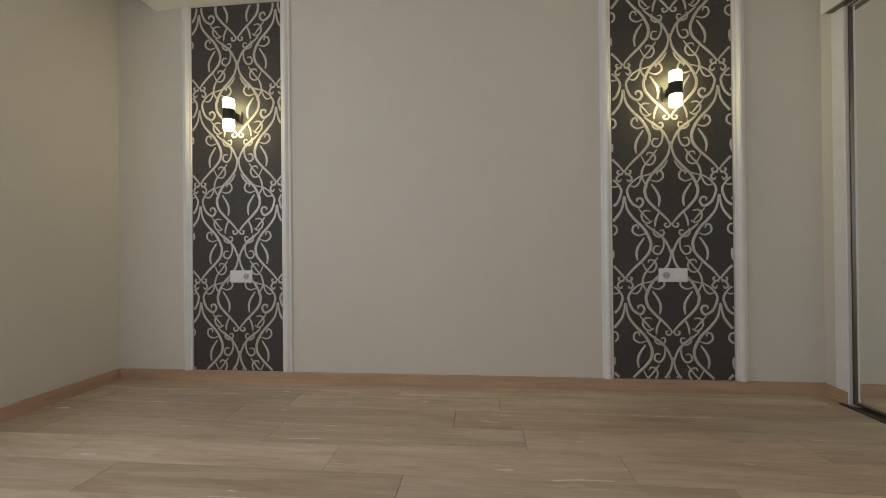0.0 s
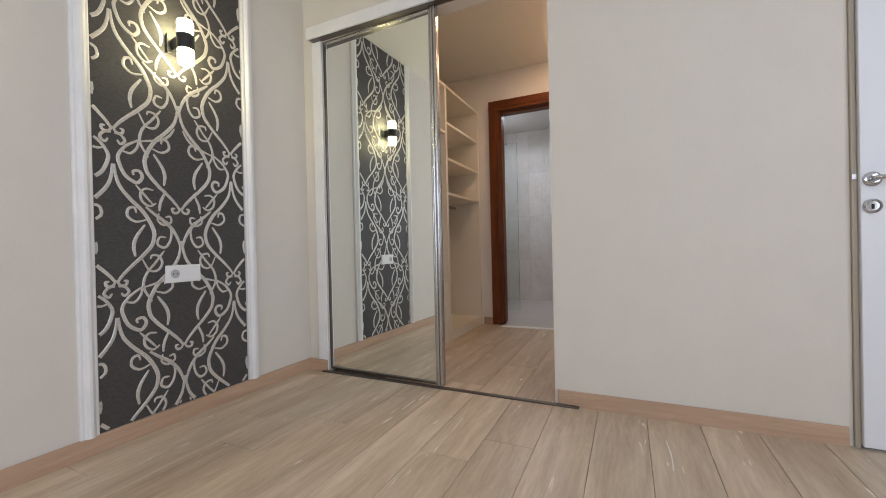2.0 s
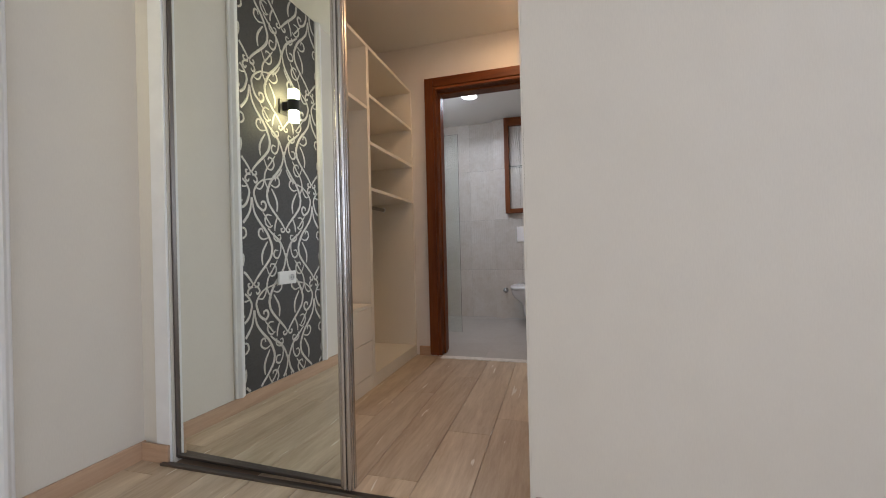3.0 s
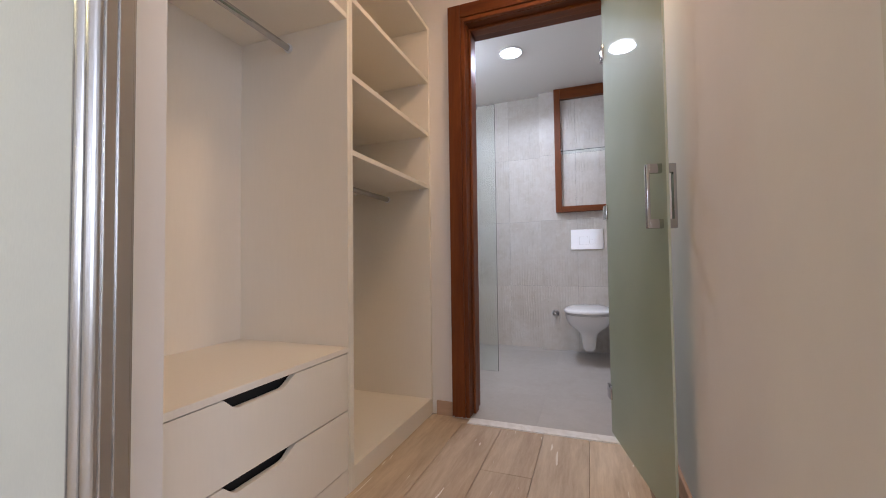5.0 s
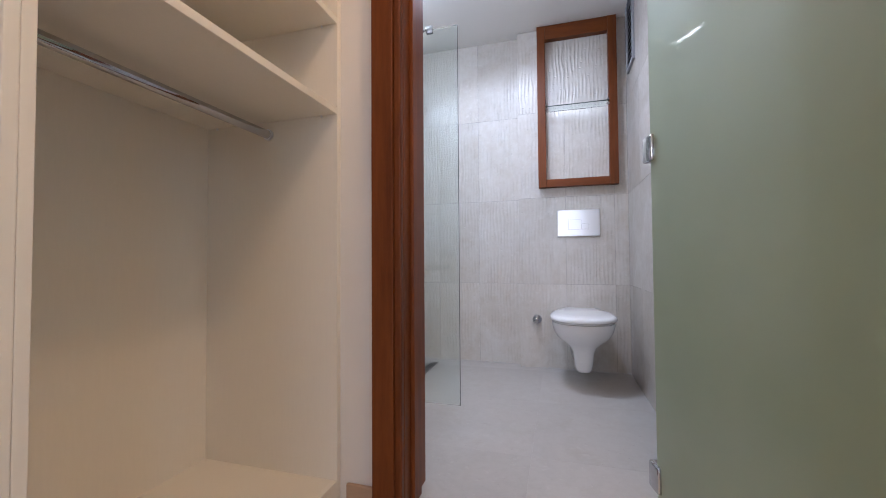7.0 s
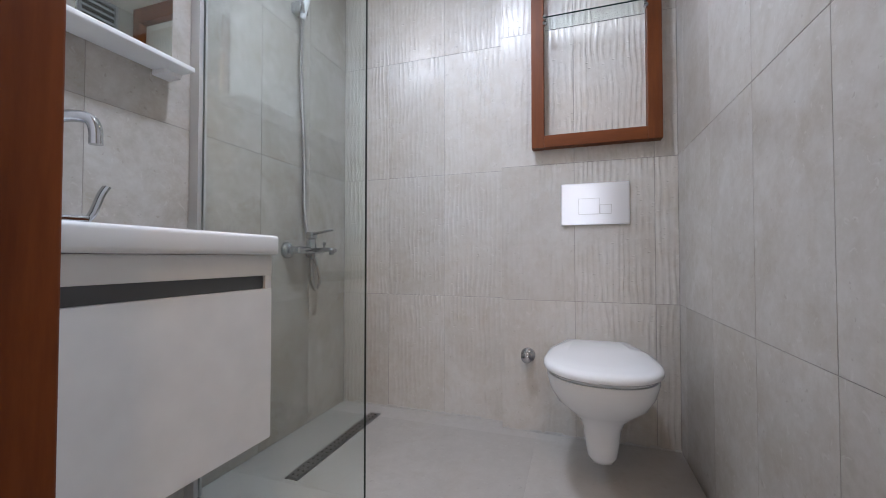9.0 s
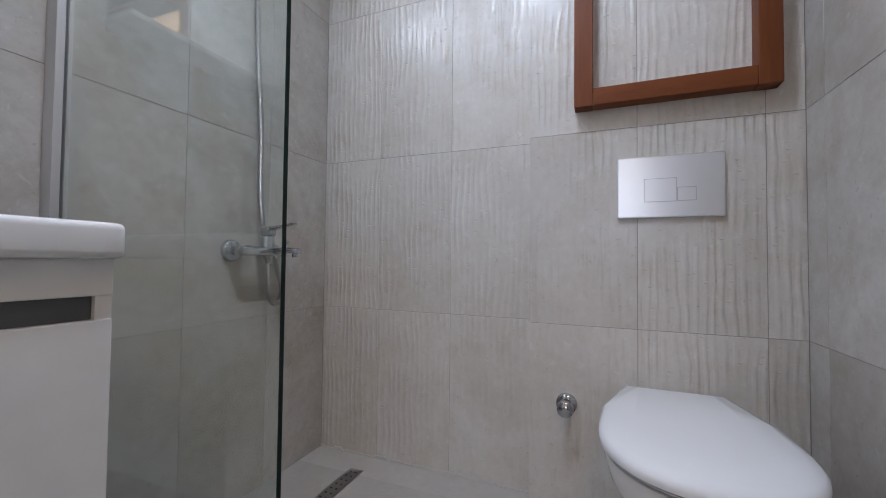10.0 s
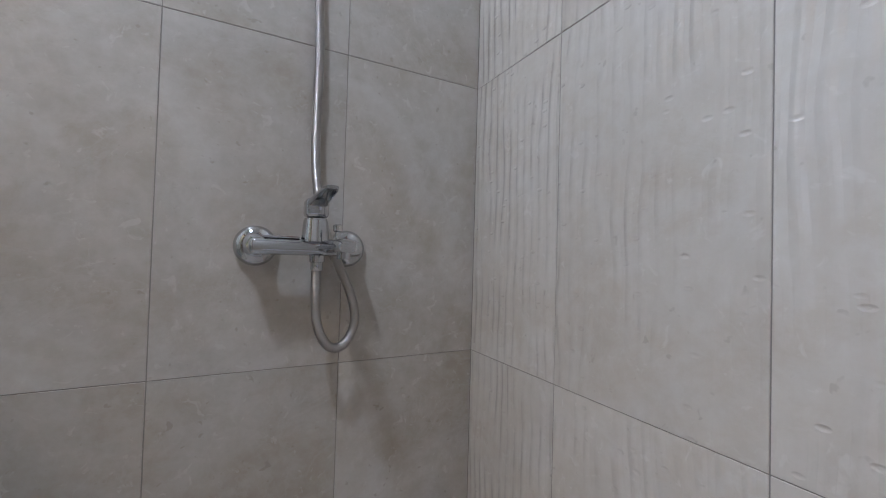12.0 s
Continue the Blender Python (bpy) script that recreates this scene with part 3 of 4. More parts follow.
# white room door
d1 = thing("door_1", (-0.02, -3.32, 0.0), "closed white bedroom door with chrome lever handle", "door", kind="structure")
bm = box(-0.012, 0.06, -2.868, -2.851, 0.0, 2.155, 0.002)
box(-0.012, 0.06, -3.799, -3.782, 0.0, 2.155, 0.002, bm)
box(-0.012, 0.06, -3.782, -2.868, 2.138, 2.155, 0.002, bm)
part("door_frame", bm, mat("beige_door_seal", (0.42, 0.37, 0.29), 0.6), d1)
part("leaf", box(-0.030, 0.012, -3.780, -2.870, 0.012, 2.137, 0.003), DOORWHITE, d1, "white door leaf")
part("rosette", lathe((-0.030, -2.903, 1.062), (-1, 0, 0), [(0.028, 0), (0.028, 0.006), (0.023, 0.010), (0.012, 0.010)]), CHROME, d1, "", True)
part("handle", tube(spline([(-0.038, -2.903, 1.062), (-0.075, -2.903, 1.062), (-0.084, -2.918, 1.063), (-0.084, -3.06, 1.066)], 6), 0.0095), CHROME, d1, "chrome lever handle", True)
part("keyhole_rosette", lathe((-0.030, -2.903, 0.958), (-1, 0, 0), [(0.028, 0), (0.028, 0.006), (0.021, 0.009), (0.019, 0.006)]), CHROME, d1, "", True)
# small near-black slab paints the shade inside the keyhole
part("keyhole", box(-0.0372, -0.0362, -2.907, -2.899, 0.946, 0.966), RECESS_SHADE, d1)
part("strike_plate", box(-0.0135, -0.012, -2.866, -2.853, 1.068, 1.088), SATIN, d1)

# ---- dressing room things ----
YF, YK = -0.618, -0.066   # wardrobe front and back


def wardrobe_unit(name, x0, x1, label):
    return thing(name, ((x0 + x1) / 2, (YF + YK) / 2, 0), label, "wardrobe", "open wardrobe units")


def notch_front(x0, x1, z0, z1, nx0, nx1, depth=0.031):
    """Drawer front with a scooped finger grip cut into its top edge."""
    pts = [(x0, z0), (x1, z0), (x1, z1)]
    for i in range(13):
        u = i / 12
        pts.append((nx1 - 0.066 * u, z1 - depth * (1 - math.cos(math.pi * u ** 0.8)) / 2))
    for i in range(13):
        u = 1 - i / 12
        pts.append((nx0 + 0.050 * u, z1 - depth * (1 - math.cos(math.pi * u ** 0.7)) / 2))
    pts.append((x0, z1))
    return prism(pts, "y", YF, YF + 0.018)


left_u = wardrobe_unit("wardrobe_unit", 0.164, 1.044, "open cream wardrobe unit with two drawers and hanging rail")
part("side_panel", box(0.164, 0.184, YF, YK, 0.0, 2.262, 0.0015), MEL, left_u)
part("side_panel", box(1.026, 1.044, YF, YK, 0.0, 2.262, 0.0015), MEL, left_u)
part("back_panel", box(0.184, 1.026, YK - 0.008, YK, 0.08, 2.25), MEL, left_u)
part("top_panel", box(0.184, 1.026, YF, YK - 0.008, 2.240, 2.262, 0.0015), MEL, left_u)
part("shelf", box(0.184, 1.026, YF + 0.002, YK - 0.008, 1.826, 1.848, 0.0015), MEL, left_u)
part("drawer_top", box(0.184, 1.026, YF - 0.002, YK - 0.008, 0.530, 0.550, 0.0015), MEL, left_u)
part("plinth", box(0.184, 1.026, YF + 0.004, YF + 0.022, 0.0, 0.092), MEL, left_u)
for z0, z1 in ((0.316, 0.527), (0.098, 0.311)):
    dr = part("drawer", notch_front(0.187, 1.021, z0, z1, 0.480, 0.742), MEL, left_u, "cream drawer front with scooped grip")
    # thin black sheet stands in for the shade seen through the scooped grip
    part("drawer_box", box(0.190, 1.018, YF + 0.040, YF + 0.052, z0 + 0.005, z1 - 0.006), RECESS_SHADE, dr)
rail = part("hanging_rail", cyl((0.188, -0.335, 1.762), (1.022, -0.335, 1.762), 0.013), CHROME, left_u, "chrome hanging rail", True)
for a in (0.1845, 1.0255):
    part("rail_socket", cyl((a, -0.335, 1.762), (a + (0.009 if a < 0.5 else -0.009), -0.335, 1.762), 0.019), SATIN, rail, "", True)

right_u = wardrobe_unit("wardrobe_unit", 1.0445, 1.872, "open cream wardrobe unit with three shelves and hanging rail")
part("side_panel", box(1.0445, 1.0625, YF, YK, 0.0, 2.262, 0.0015), MEL, right_u)
part("side_panel", box(1.850, 1.8712, YF, YK, 0.0, 2.262, 0.0015), MEL, right_u)
part("back_panel", box(1.0625, 1.850, YK - 0.008, YK, 0.08, 2.25), MEL, right_u)
part("top_panel", box(1.0625, 1.850, YF, YK - 0.008, 2.240, 2.262, 0.0015), MEL, right_u)
for z in (1.318, 1.626, 1.942):
    sh = part("shelf", box(1.0625, 1.850, YF + 0.002, YK - 0.008, z - 0.022, z, 0.0015), MEL, right_u)
    for yy in (-0.56, -0.12):
        for xx in (1.0665, 1.846):
            part("shelf_pin", cyl((xx, yy, z - 0.0225), (xx, yy, z - 0.029), 0.0035, n=10), SATIN, sh)
part("bottom_panel", box(1.0625, 1.850, YF + 0.020, YK - 0.008, 0.070, 0.088, 0.0015), MEL, right_u)
part("plinth", box(1.0625, 1.850, YF, YF + 0.0195, 0.0, 0.088, 0.001), MEL, right_u)
rail = part("hanging_rail", cyl((1.066, -0.345, 1.250), (1.846, -0.345, 1.250), 0.015), CHROME, right_u, "chrome hanging rail", True)
for a in (1.063, 1.8495):
    part("rail_socket", cyl((a, -0.345, 1.250), (a + (0.009 if a < 1.5 else -0.009), -0.345, 1.250), 0.019), SATIN, rail, "", True)
structure("wall_filler", box(0.10, 0.1635, -0.864, -0.062, -0.05, 2.9), PAINT_D, "plain wall return beside the wardrobe")


def downlight(at, label, lens):
    x, y, z = at
    d = thing("ceiling_downlight", (x, y, z), label, "ceiling light")
    part("trim_ring", lathe((x, y, z - 0.0005), (0, 0, -1), [(0.096, 0), (0.096, 0.004), (0.090, 0.008), (0.082, 0.008), (0.080, 0.002)], 40), PLASTIC, d, "", True)
    part("lens", cyl((x, y, z - 0.0045), (x, y, z - 0.007), 0.079, n=40), lens, d, "lit round diffuser")


downlight((0.66, -1.41, ZD), "lit round dressing room downlight of two, the second added and unseen", DISC_WARM)
# unseen fitting added for the extra lamp near the bathroom door
downlight((1.32, -1.60, ZD), "lit round dressing room downlight of two, the second added and unseen", DISC_WARM)
downlight((2.835, -0.93, ZB), "lit round downlight in the bathroom ceiling", DISC_COOL)

# bathroom door: stained wooden frame and frosted glass leaf
d2 = thing("door_2", (1.9, -1.21, 0.0), "red-brown wooden door frame with open frosted glass leaf", "door", kind="structure")
ZT = 2.235


def jamb(y_out, s):
    """One upright: casing with a raised outer band, jamb lining and stop; s is the way towards the opening."""
    part("casing", box(1.838, 1.8715, y_out, y_out + s * 0.074, 0.004, ZT + 0.1, 0.003), MAHOG, d2, "red-brown casing board")
    part("casing_lip", box(1.846, 1.8715, y_out + s * 0.0742, y_out + s * 0.098, 0.004, ZT + 0.0195, 0.004), MAHOG, d2)
    part("jamb_lining", box(1.872, 2.074, y_out + s * 0.052, y_out + s * 0.098, 0.004, ZT + 0.0195, 0.003), MAHOG, d2)
    part("door_stop", box(1.925, 1.992, y_out + s * 0.098, y_out + s * 0.112, 0.004, ZT, 0.003), MAHOG, d2)


jamb(-0.748, -1)
jamb(-1.715, 1)
part("casing", box(1.838, 1.8715, -1.6405, -0.8225, ZT + 0.026, ZT + 0.1, 0.003), MAHOG_H, d2, "red-brown casing head")
part("casing_lip", box(1.846, 1.8715, -1.6405, -0.8225, ZT + 0.002, ZT + 0.0255, 0.004), MAHOG_H, d2)
part("jamb_lining", box(1.872, 2.074, -1.616, -0.847, ZT + 0.002, ZT + 0.05, 0.003), MAHOG_H, d2)
part("door_stop", box(1.925, 1.992, -1.602, -0.861, ZT - 0.014, ZT + 0.0018, 0.003), MAHOG_H, d2)

HX, HY = 1.900, -1.574                       # hinge edge of the leaf
ANG = math.atan2(-0.155, -0.700)
LV = Vector((math.cos(ANG), math.sin(ANG), 0))
LN = Vector((-LV.y, LV.x, 0))                # towards the wall side or the room side


def leaf_box(s0, s1, n0, n1, z0, z1, bevel=0.0):
    """A box in the leaf's own axes: s along the leaf from the hinge, n across it."""
    bm = box(s0, s1, n0, n1, z0, z1, bevel)
    m = Matrix(((LV.x, LN.x, 0, HX), (LV.y, LN.y, 0, HY), (0, 0, 1, 0), (0, 0, 0, 1)))
    bmesh.ops.transform(bm, verts=bm.verts, matrix=m)
    return bm


leaf = part("leaf", leaf_box(0.0, 0.722, -0.004, 0.004, 0.012, 2.215), FROST, d2, "frosted pale green glass leaf")
leaf.visible_shadow = False
part("edge_band", leaf_box(0.7222, 0.7262, -0.004, 0.004, 0.012, 2.215, 0.001), GLASS_EDGE_P, leaf, "pale polished glass edge")
for z in (0.21, 1.11, 1.93):
    part("hinge", leaf_box(-0.034, 0.022, -0.014, 0.014, z - 0.036, z + 0.036, 0.006), CHROME, leaf, "chrome glass hinge", True)
for n, off in ((1, 0.034), (-1, 0.050)):
    bm = leaf_box(0.676, 0.698, n * off - 0.006, n * off + 0.006, 0.972, 1.190, 0.004)
    for z in (0.988, 1.174):
        b2 = leaf_box(0.676, 0.698, min(n * 0.0045, n * (off - 0.002)), max(n * 0.0045, n * (off - 0.002)), z - 0.016, z + 0.016, 0.003)
        me = bpy.data.meshes.new("tmp")
        b2.to_mesh(me)
        b2.free()
        bm.from_mesh(me)
        bpy.data.meshes.remove(me)
    part("pull_handle", bm, CHROME, leaf, "square chrome pull handle", True)

# ---- bathroom things ----
def toilet():
    cy, xw = -1.463, XB2
    t = thing("wall_hung_toilet", (xw - 0.3, cy, 0.1), "white ceramic wall-hung toilet with closed lid", "toilet")

    def outline(front, half, back_half, back, n=40, sq=2.3):
        """Closed plan: rounded front, straight tapering back."""
        pts = []
        mid = front + half * 1.18
        for i in range(n + 1):
            a = -math.pi / 2 + math.pi * i / n
            c, s = math.cos(a), math.sin(a)
            pts.append((mid - abs(c) ** (2 / sq) * (mid - front), cy + half * math.copysign(abs(s) ** (2 / sq), s)))
        pts.append((mid + 0.4 * (back - mid), cy + half * 0.96))
        pts.append((back, cy + back_half))
        pts.append((back, cy - back_half))
        pts.append((mid + 0.4 * (back - mid), cy - half * 0.96))
        return pts

    def loft(rows, bm=None):
        bm = bm or bmesh.new()
        rings = [[bm.verts.new((x, y, z)) for x, y in pts] for pts, z in rows]
        for a, b in zip(rings, rings[1:]):
            for i in range(len(a)):
                j = (i + 1) % len(a)
                bm.faces.new((a[i], a[j], b[j], b[i]))
        bm.faces.new(rings[0][::-1])
        bm.faces.new(rings[-1])
        bmesh.ops.recalc_face_normals(bm, faces=bm.faces)
        return bm

    back = xw - 0.001
    rows = [(outline(3.312, 0.022, 0.050, back), 0.096), (outline(3.288, 0.040, 0.060, back), 0.103), (outline(3.268, 0.051, 0.066, back), 0.126),
            (outline(3.253, 0.058, 0.074, back), 0.180), (outline(3.243, 0.065, 0.082, back), 0.232), (outline(3.228, 0.082, 0.092, back), 0.262),
            (outline(3.200, 0.117, 0.108, back), 0.288), (outline(3.166, 0.156, 0.124, back), 0.318), (outline(3.143, 0.178, 0.136, back), 0.356),
            (outline(3.131, 0.189, 0.144, back), 0.398), (outline(3.132, 0.188, 0.144, back), 0.413)]
    part("bowl", loft(rows), CERAMIC, t, "glossy white ceramic bowl", True)
    bk = xw - 0.048
    part("seat_ring", loft([(outline(3.140, 0.180, 0.122, bk), 0.4135), (outline(3.137, 0.183, 0.124, bk), 0.416), (outline(3.137, 0.183, 0.124, bk), 0.421), (outline(3.140, 0.180, 0.122, bk), 0.4235)]), CERAMIC, t, "white seat ring", True)
    part("lid", loft([(outline(3.126, 0.193, 0.128, bk), 0.4245), (outline(3.119, 0.200, 0.133, bk), 0.430), (outline(3.118, 0.201, 0.134, bk), 0.438), (outline(3.120, 0.199, 0.133, bk), 0.446), (outline(3.128, 0.191, 0.130, bk - 0.003), 0.453), (outline(3.150, 0.172, 0.122, bk - 0.01), 0.4585), (outline(3.22, 0.12, 0.09, bk - 0.03), 0.463)]), CERAMIC, t, "closed white lid", True)
    for dy in (-0.075, 0.075):
        part("lid_hinge", cyl((bk + 0.002, cy + dy - 0.022, 0.432), (bk + 0.002, cy + dy + 0.022, 0.432), 0.010), CHROME, t, "", True)


toilet()

fp = thing("flush_plate", (XB2, -1.463, 1.066), "brushed steel dual flush plate on the tiled wall", "flush plate")
part("plate", box(XB2 - 0.012, XB2 - 0.0005, -1.608, -1.318, 0.972, 1.163, 0.003), SATIN, fp)
for a, b, c, d in ((-1.482, -1.395, 1.021, 1.091), (-1.533, -1.486, 1.022, 1.061)):
    part("button_gap", box(XB2 - 0.0128, XB2 - 0.0118, a - 0.0013, b + 0.0013, c - 0.0013, d + 0.0013), PLASTIC_D, fp)
    part("button", box(XB2 - 0.0142, XB2 - 0.0126, a, b, c, d, 0.0006), SATIN, fp, "rectangular flush button")

vl = thing("angle_valve", (XB2, -1.162, 0.361), "small chrome water valve on the tiled wall", "valve")
part("rosette", lathe((XB2 - 0.0005, -1.162, 0.361), (-1, 0, 0), [(0.034, 0), (0.033, 0.008), (0.026, 0.014), (0.014, 0.016)]), CHROME, vl, "", True)
part("spindle", cyl((XB2 - 0.016, -1.162, 0.361), (XB2 - 0.045, -1.162, 0.361), 0.014), CHROME, vl, "", True)
part("knob", lathe((XB2 - 0.045, -1.162, 0.361), (-1, 0, 0), [(0.020, 0), (0.026, 0.004), (0.026, 0.020), (0.018, 0.026)], 10), CHROME, vl, "chrome turning knob", True)

fr = thing("wooden_wall_frame", (XB2, -1.465, 1.335), "red-brown wooden wall frame with one glass shelf", "wall frame")
FX0, FX1 = XB2 - 0.052, XB2 - 0.0005
part("frame_rail", box(FX0, FX1, -1.677, -1.2455, 1.333, 1.388, 0.002), MAHOG_H, fr)
part("frame_rail", box(FX0, FX1, -1.677, -1.2455, 2.430, ZB - 0.004, 0.002), MAHOG_H, fr)
part("frame_post", box(FX0 - 0.001, FX1, -1.245, -1.188, 1.332, ZB - 0.003, 0.002), MAHOG, fr)
part("frame_post", box(FX0 - 0.001, FX1, -1.735, -1.6775, 1.332, ZB - 0.003, 0.002), MAHOG, fr)
gs = part("glass_shelf", box(XB2 - 0.115, XB2 - 0.008, -1.674, -1.248, 1.9, 1.906), GLASS, fr, "clear glass shelf")
gs.visible_shadow = False
part("shelf_edge", box(XB2 - 0.1165, XB2 - 0.1152, -1.674, -1.248, 1.9, 1.906), GLASS_EDGE, gs, "dark green front edge")
for y in (-1.254, -1.668):
    for z in (1.888, 1.918):
        part("shelf_clip", cyl((XB2 - 0.085, y, z), (XB2 - 0.100, y, z), 0.009, n=14), CHROME, fr, "", True)



def linear_light(x0, x1):
    """Slim light bar high on the tiled wall: metal channel, end caps and lit diffuser."""
    z = 2.42
    t = thing("linear_light", ((x0 + x1) / 2, YL, z), "slim warm-white lit bar on the tiled wall, known only by reflection", "wall light", "linear wall lights")
    part("channel", box(x0, x1, YL - 0.006, YL - 0.0005, z - 0.010, z + 0.010, 0.002), PROFILE, t, "aluminium channel")
    part("diffuser", box(x0 + 0.004, x1 - 0.004, YL - 0.0105, YL - 0.0062, z - 0.007, z + 0.007, 0.0015), LED, t, "lit diffuser strip")
    for a, b in ((x0 - 0.0032, x0 - 0.0002), (x1 + 0.0002, x1 + 0.0032)):
        part("end_cap", box(a, b, YL - 0.0105, YL - 0.0005, z - 0.010, z + 0.010, 0.001), PROFILE, t)


# this bar is unseen, added to give the streak mirrored in the glass leaf
linear_light(3.285, 3.530)
linear_light(2.580, 2.798)

# shower screen
sc = thing("shower_screen", (2.826, -0.44, 0.0), "fixed clear glass shower screen with aluminium wall profile", "shower screen")


pane = part("pane", box(2.826, 2.834, -0.7894, -0.132, 0.002, 2.135), GLASS, sc, "clear glass pane")
pane.visible_shadow = False
part("edge", box(2.826, 2.834, -0.7910, -0.7896, 0.002, 2.135), GLASS_EDGE, sc, "dark polished glass edge")
part("edge", box(2.8265, 2.8335, -0.789, -0.132, 2.1352, 2.1364), GLASS_EDGE, sc, "dark polished glass edge")
bm = box(2.808, 2.8245, -0.150, YL - 0.0005, 0.002, 2.15, 0.001)
box(2.8355, 2.844, -0.150, YL - 0.0005, 0.002, 2.15, 0.001, bm)
box(2.8245, 2.8355, -0.122, YL - 0.0005, 0.002, 2.15, 0, bm)
part("wall_profile", bm, PROFILE, sc, "brushed aluminium wall profile")
part("clamp", box(2.819, 2.841, -0.645, -0.605, 2.112, 2.156, 0.003), CHROME, sc, "square chrome clamp", True)
part("stay_bar", cyl((2.836, -0.61, 2.146), (3.10, YL - 0.002, 2.146), 0.007), CHROME, sc, "thin chrome stay bar", True)

# linear drain
dn = thing("linear_drain", (3.35, -0.372, 0.0), "narrow stainless steel channel drain in the shower floor", "drain")
part("channel_frame", box(3.024, 3.676, -0.4015, -0.3445, 0.0, 0.0035), STEEL, dn)
part("grate", box(3.030, 3.670, -0.395, -0.351, 0.0036, 0.0056, 0.001), STEEL, dn, "perforated steel grate")
# the holes are near-black discs on the grate, their shade painted in
for i in range(21):
    for y in (-0.384, -0.362):
        part("drain_hole", cyl((3.05 + i * 0.03, y, 0.0057), (3.05 + i * 0.03, y, 0.0060), 0.0042, n=10), RECESS_SHADE, dn)

# shower mixer, hose and hand shower
mx = thing("shower_mixer", (3.387, YL, 0.857), "chrome wall-mounted shower and bath mixer tap", "mixer tap")
ZM = 0.857
for x in (3.302, 3.472):
    part("escutcheon", lathe((x, YL - 0.0005, ZM), (0, -1, 0), [(0.038, 0), (0.0378, 0.006), (0.036, 0.012), (0.031, 0.019), (0.020, 0.023), (0.0165, 0.0235)], 40), CHROME, mx, "round chrome wall rosette", True)
    part("union", lathe((x, YL - 0.018, ZM), (0, -1, 0), [(0.0155, 0), (0.0155, 0.012), (0.0185, 0.013), (0.0185, 0.034), (0.014, 0.036)], 6), CHROME, mx)


def blade(rows, n=20):
    """Lofts rounded cross-sections (x, y, z, half width, half thickness) that follow one another along y."""
    bm = bmesh.new()
    rings = []
    for x, y, z, w, h in rows:
        ring = []
        for i in range(n):
            c, s = math.cos(2 * math.pi * i / n), math.sin(2 * math.pi * i / n)
            ring.append(bm.verts.new((x + w * math.copysign(abs(c) ** 0.6, c), y, z + h * math.copysign(abs(s) ** 0.6, s))))
        rings.append(ring)
    for u, v in zip(rings, rings[1:]):
        for i in range(n):
            bm.faces.new((u[i], u[(i + 1) % n], v[(i + 1) % n], v[i]))
    bm.faces.new(rings[0][::-1])
    bm.faces.new(rings[-1])
    bmesh.ops.recalc_face_normals(bm, faces=bm.faces)
    return bm


YB = YL - 0.064
part("body", box(3.288, 3.486, YB - 0.0165, YB + 0.0165, ZM - 0.016, ZM + 0.014, 0.010, None, 4), CHROME, mx, "rounded chrome bar body", True)
part("body_band", box(3.312, 3.372, YB - 0.0125, YB + 0.0125, ZM + 0.0138, ZM + 0.0185, 0.002), CHROME, mx, "", True)
part("cartridge", lathe((3.400, YB, ZM + 0.010), (0, 0, 1), [(0.026, 0), (0.0245, 0.012), (0.0225, 0.034), (0.0215, 0.040), (0.0205, 0.0405), (0.0205, 0.043)], 28), CHROME, mx, "tapered chrome column", True)
part("lever_head", box(3.379, 3.421, YB - 0.022, YB + 0.020, ZM + 0.0535, ZM + 0.090, 0.009, None, 4), CHROME, mx, "", True)
part("lever", blade([(3.400, YB - 0.018, ZM + 0.080, 0.018, 0.007), (3.401, YB - 0.045, ZM + 0.085, 0.0165, 0.0055), (3.403, YB - 0.075, ZM + 0.090, 0.015, 0.0045),
                     (3.405, YB - 0.100, ZM + 0.095, 0.0135, 0.004), (3.406, YB - 0.112, ZM + 0.097, 0.010, 0.003)]), CHROME, mx, "flat chrome lever", True)
part("spout", blade([(3.428, YB - 0.010, ZM + 0.001, 0.017, 0.013), (3.430, YB - 0.050, ZM + 0.004, 0.0175, 0.0115), (3.432, YB - 0.085, ZM + 0.004, 0.018, 0.0105),
                     (3.433, YB - 0.105, ZM + 0.001, 0.017, 0.0105), (3.433, YB - 0.112, ZM - 0.001, 0.012, 0.008)]), CHROME, mx, "short flat chrome spout", True)
part("aerator", cyl((3.432, YB - 0.092, ZM - 0.008), (3.432, YB - 0.092, ZM - 0.020), 0.0115), CHROME, mx, "", True)
part("diverter_knob", lathe((3.430, YB - 0.052, ZM + 0.013), (0, 0, 1), [(0.005, 0), (0.005, 0.014), (0.0085, 0.016), (0.0085, 0.026), (0.006, 0.028)], 18), CHROME, mx, "", True)
part("hose_outlet", lathe((3.404, YB - 0.002, ZM - 0.015), (0, 0, -1), [(0.014, 0), (0.014, 0.012), (0.0115, 0.013), (0.0115, 0.026), (0.010, 0.028)], 20), CHROME, mx, "", True)

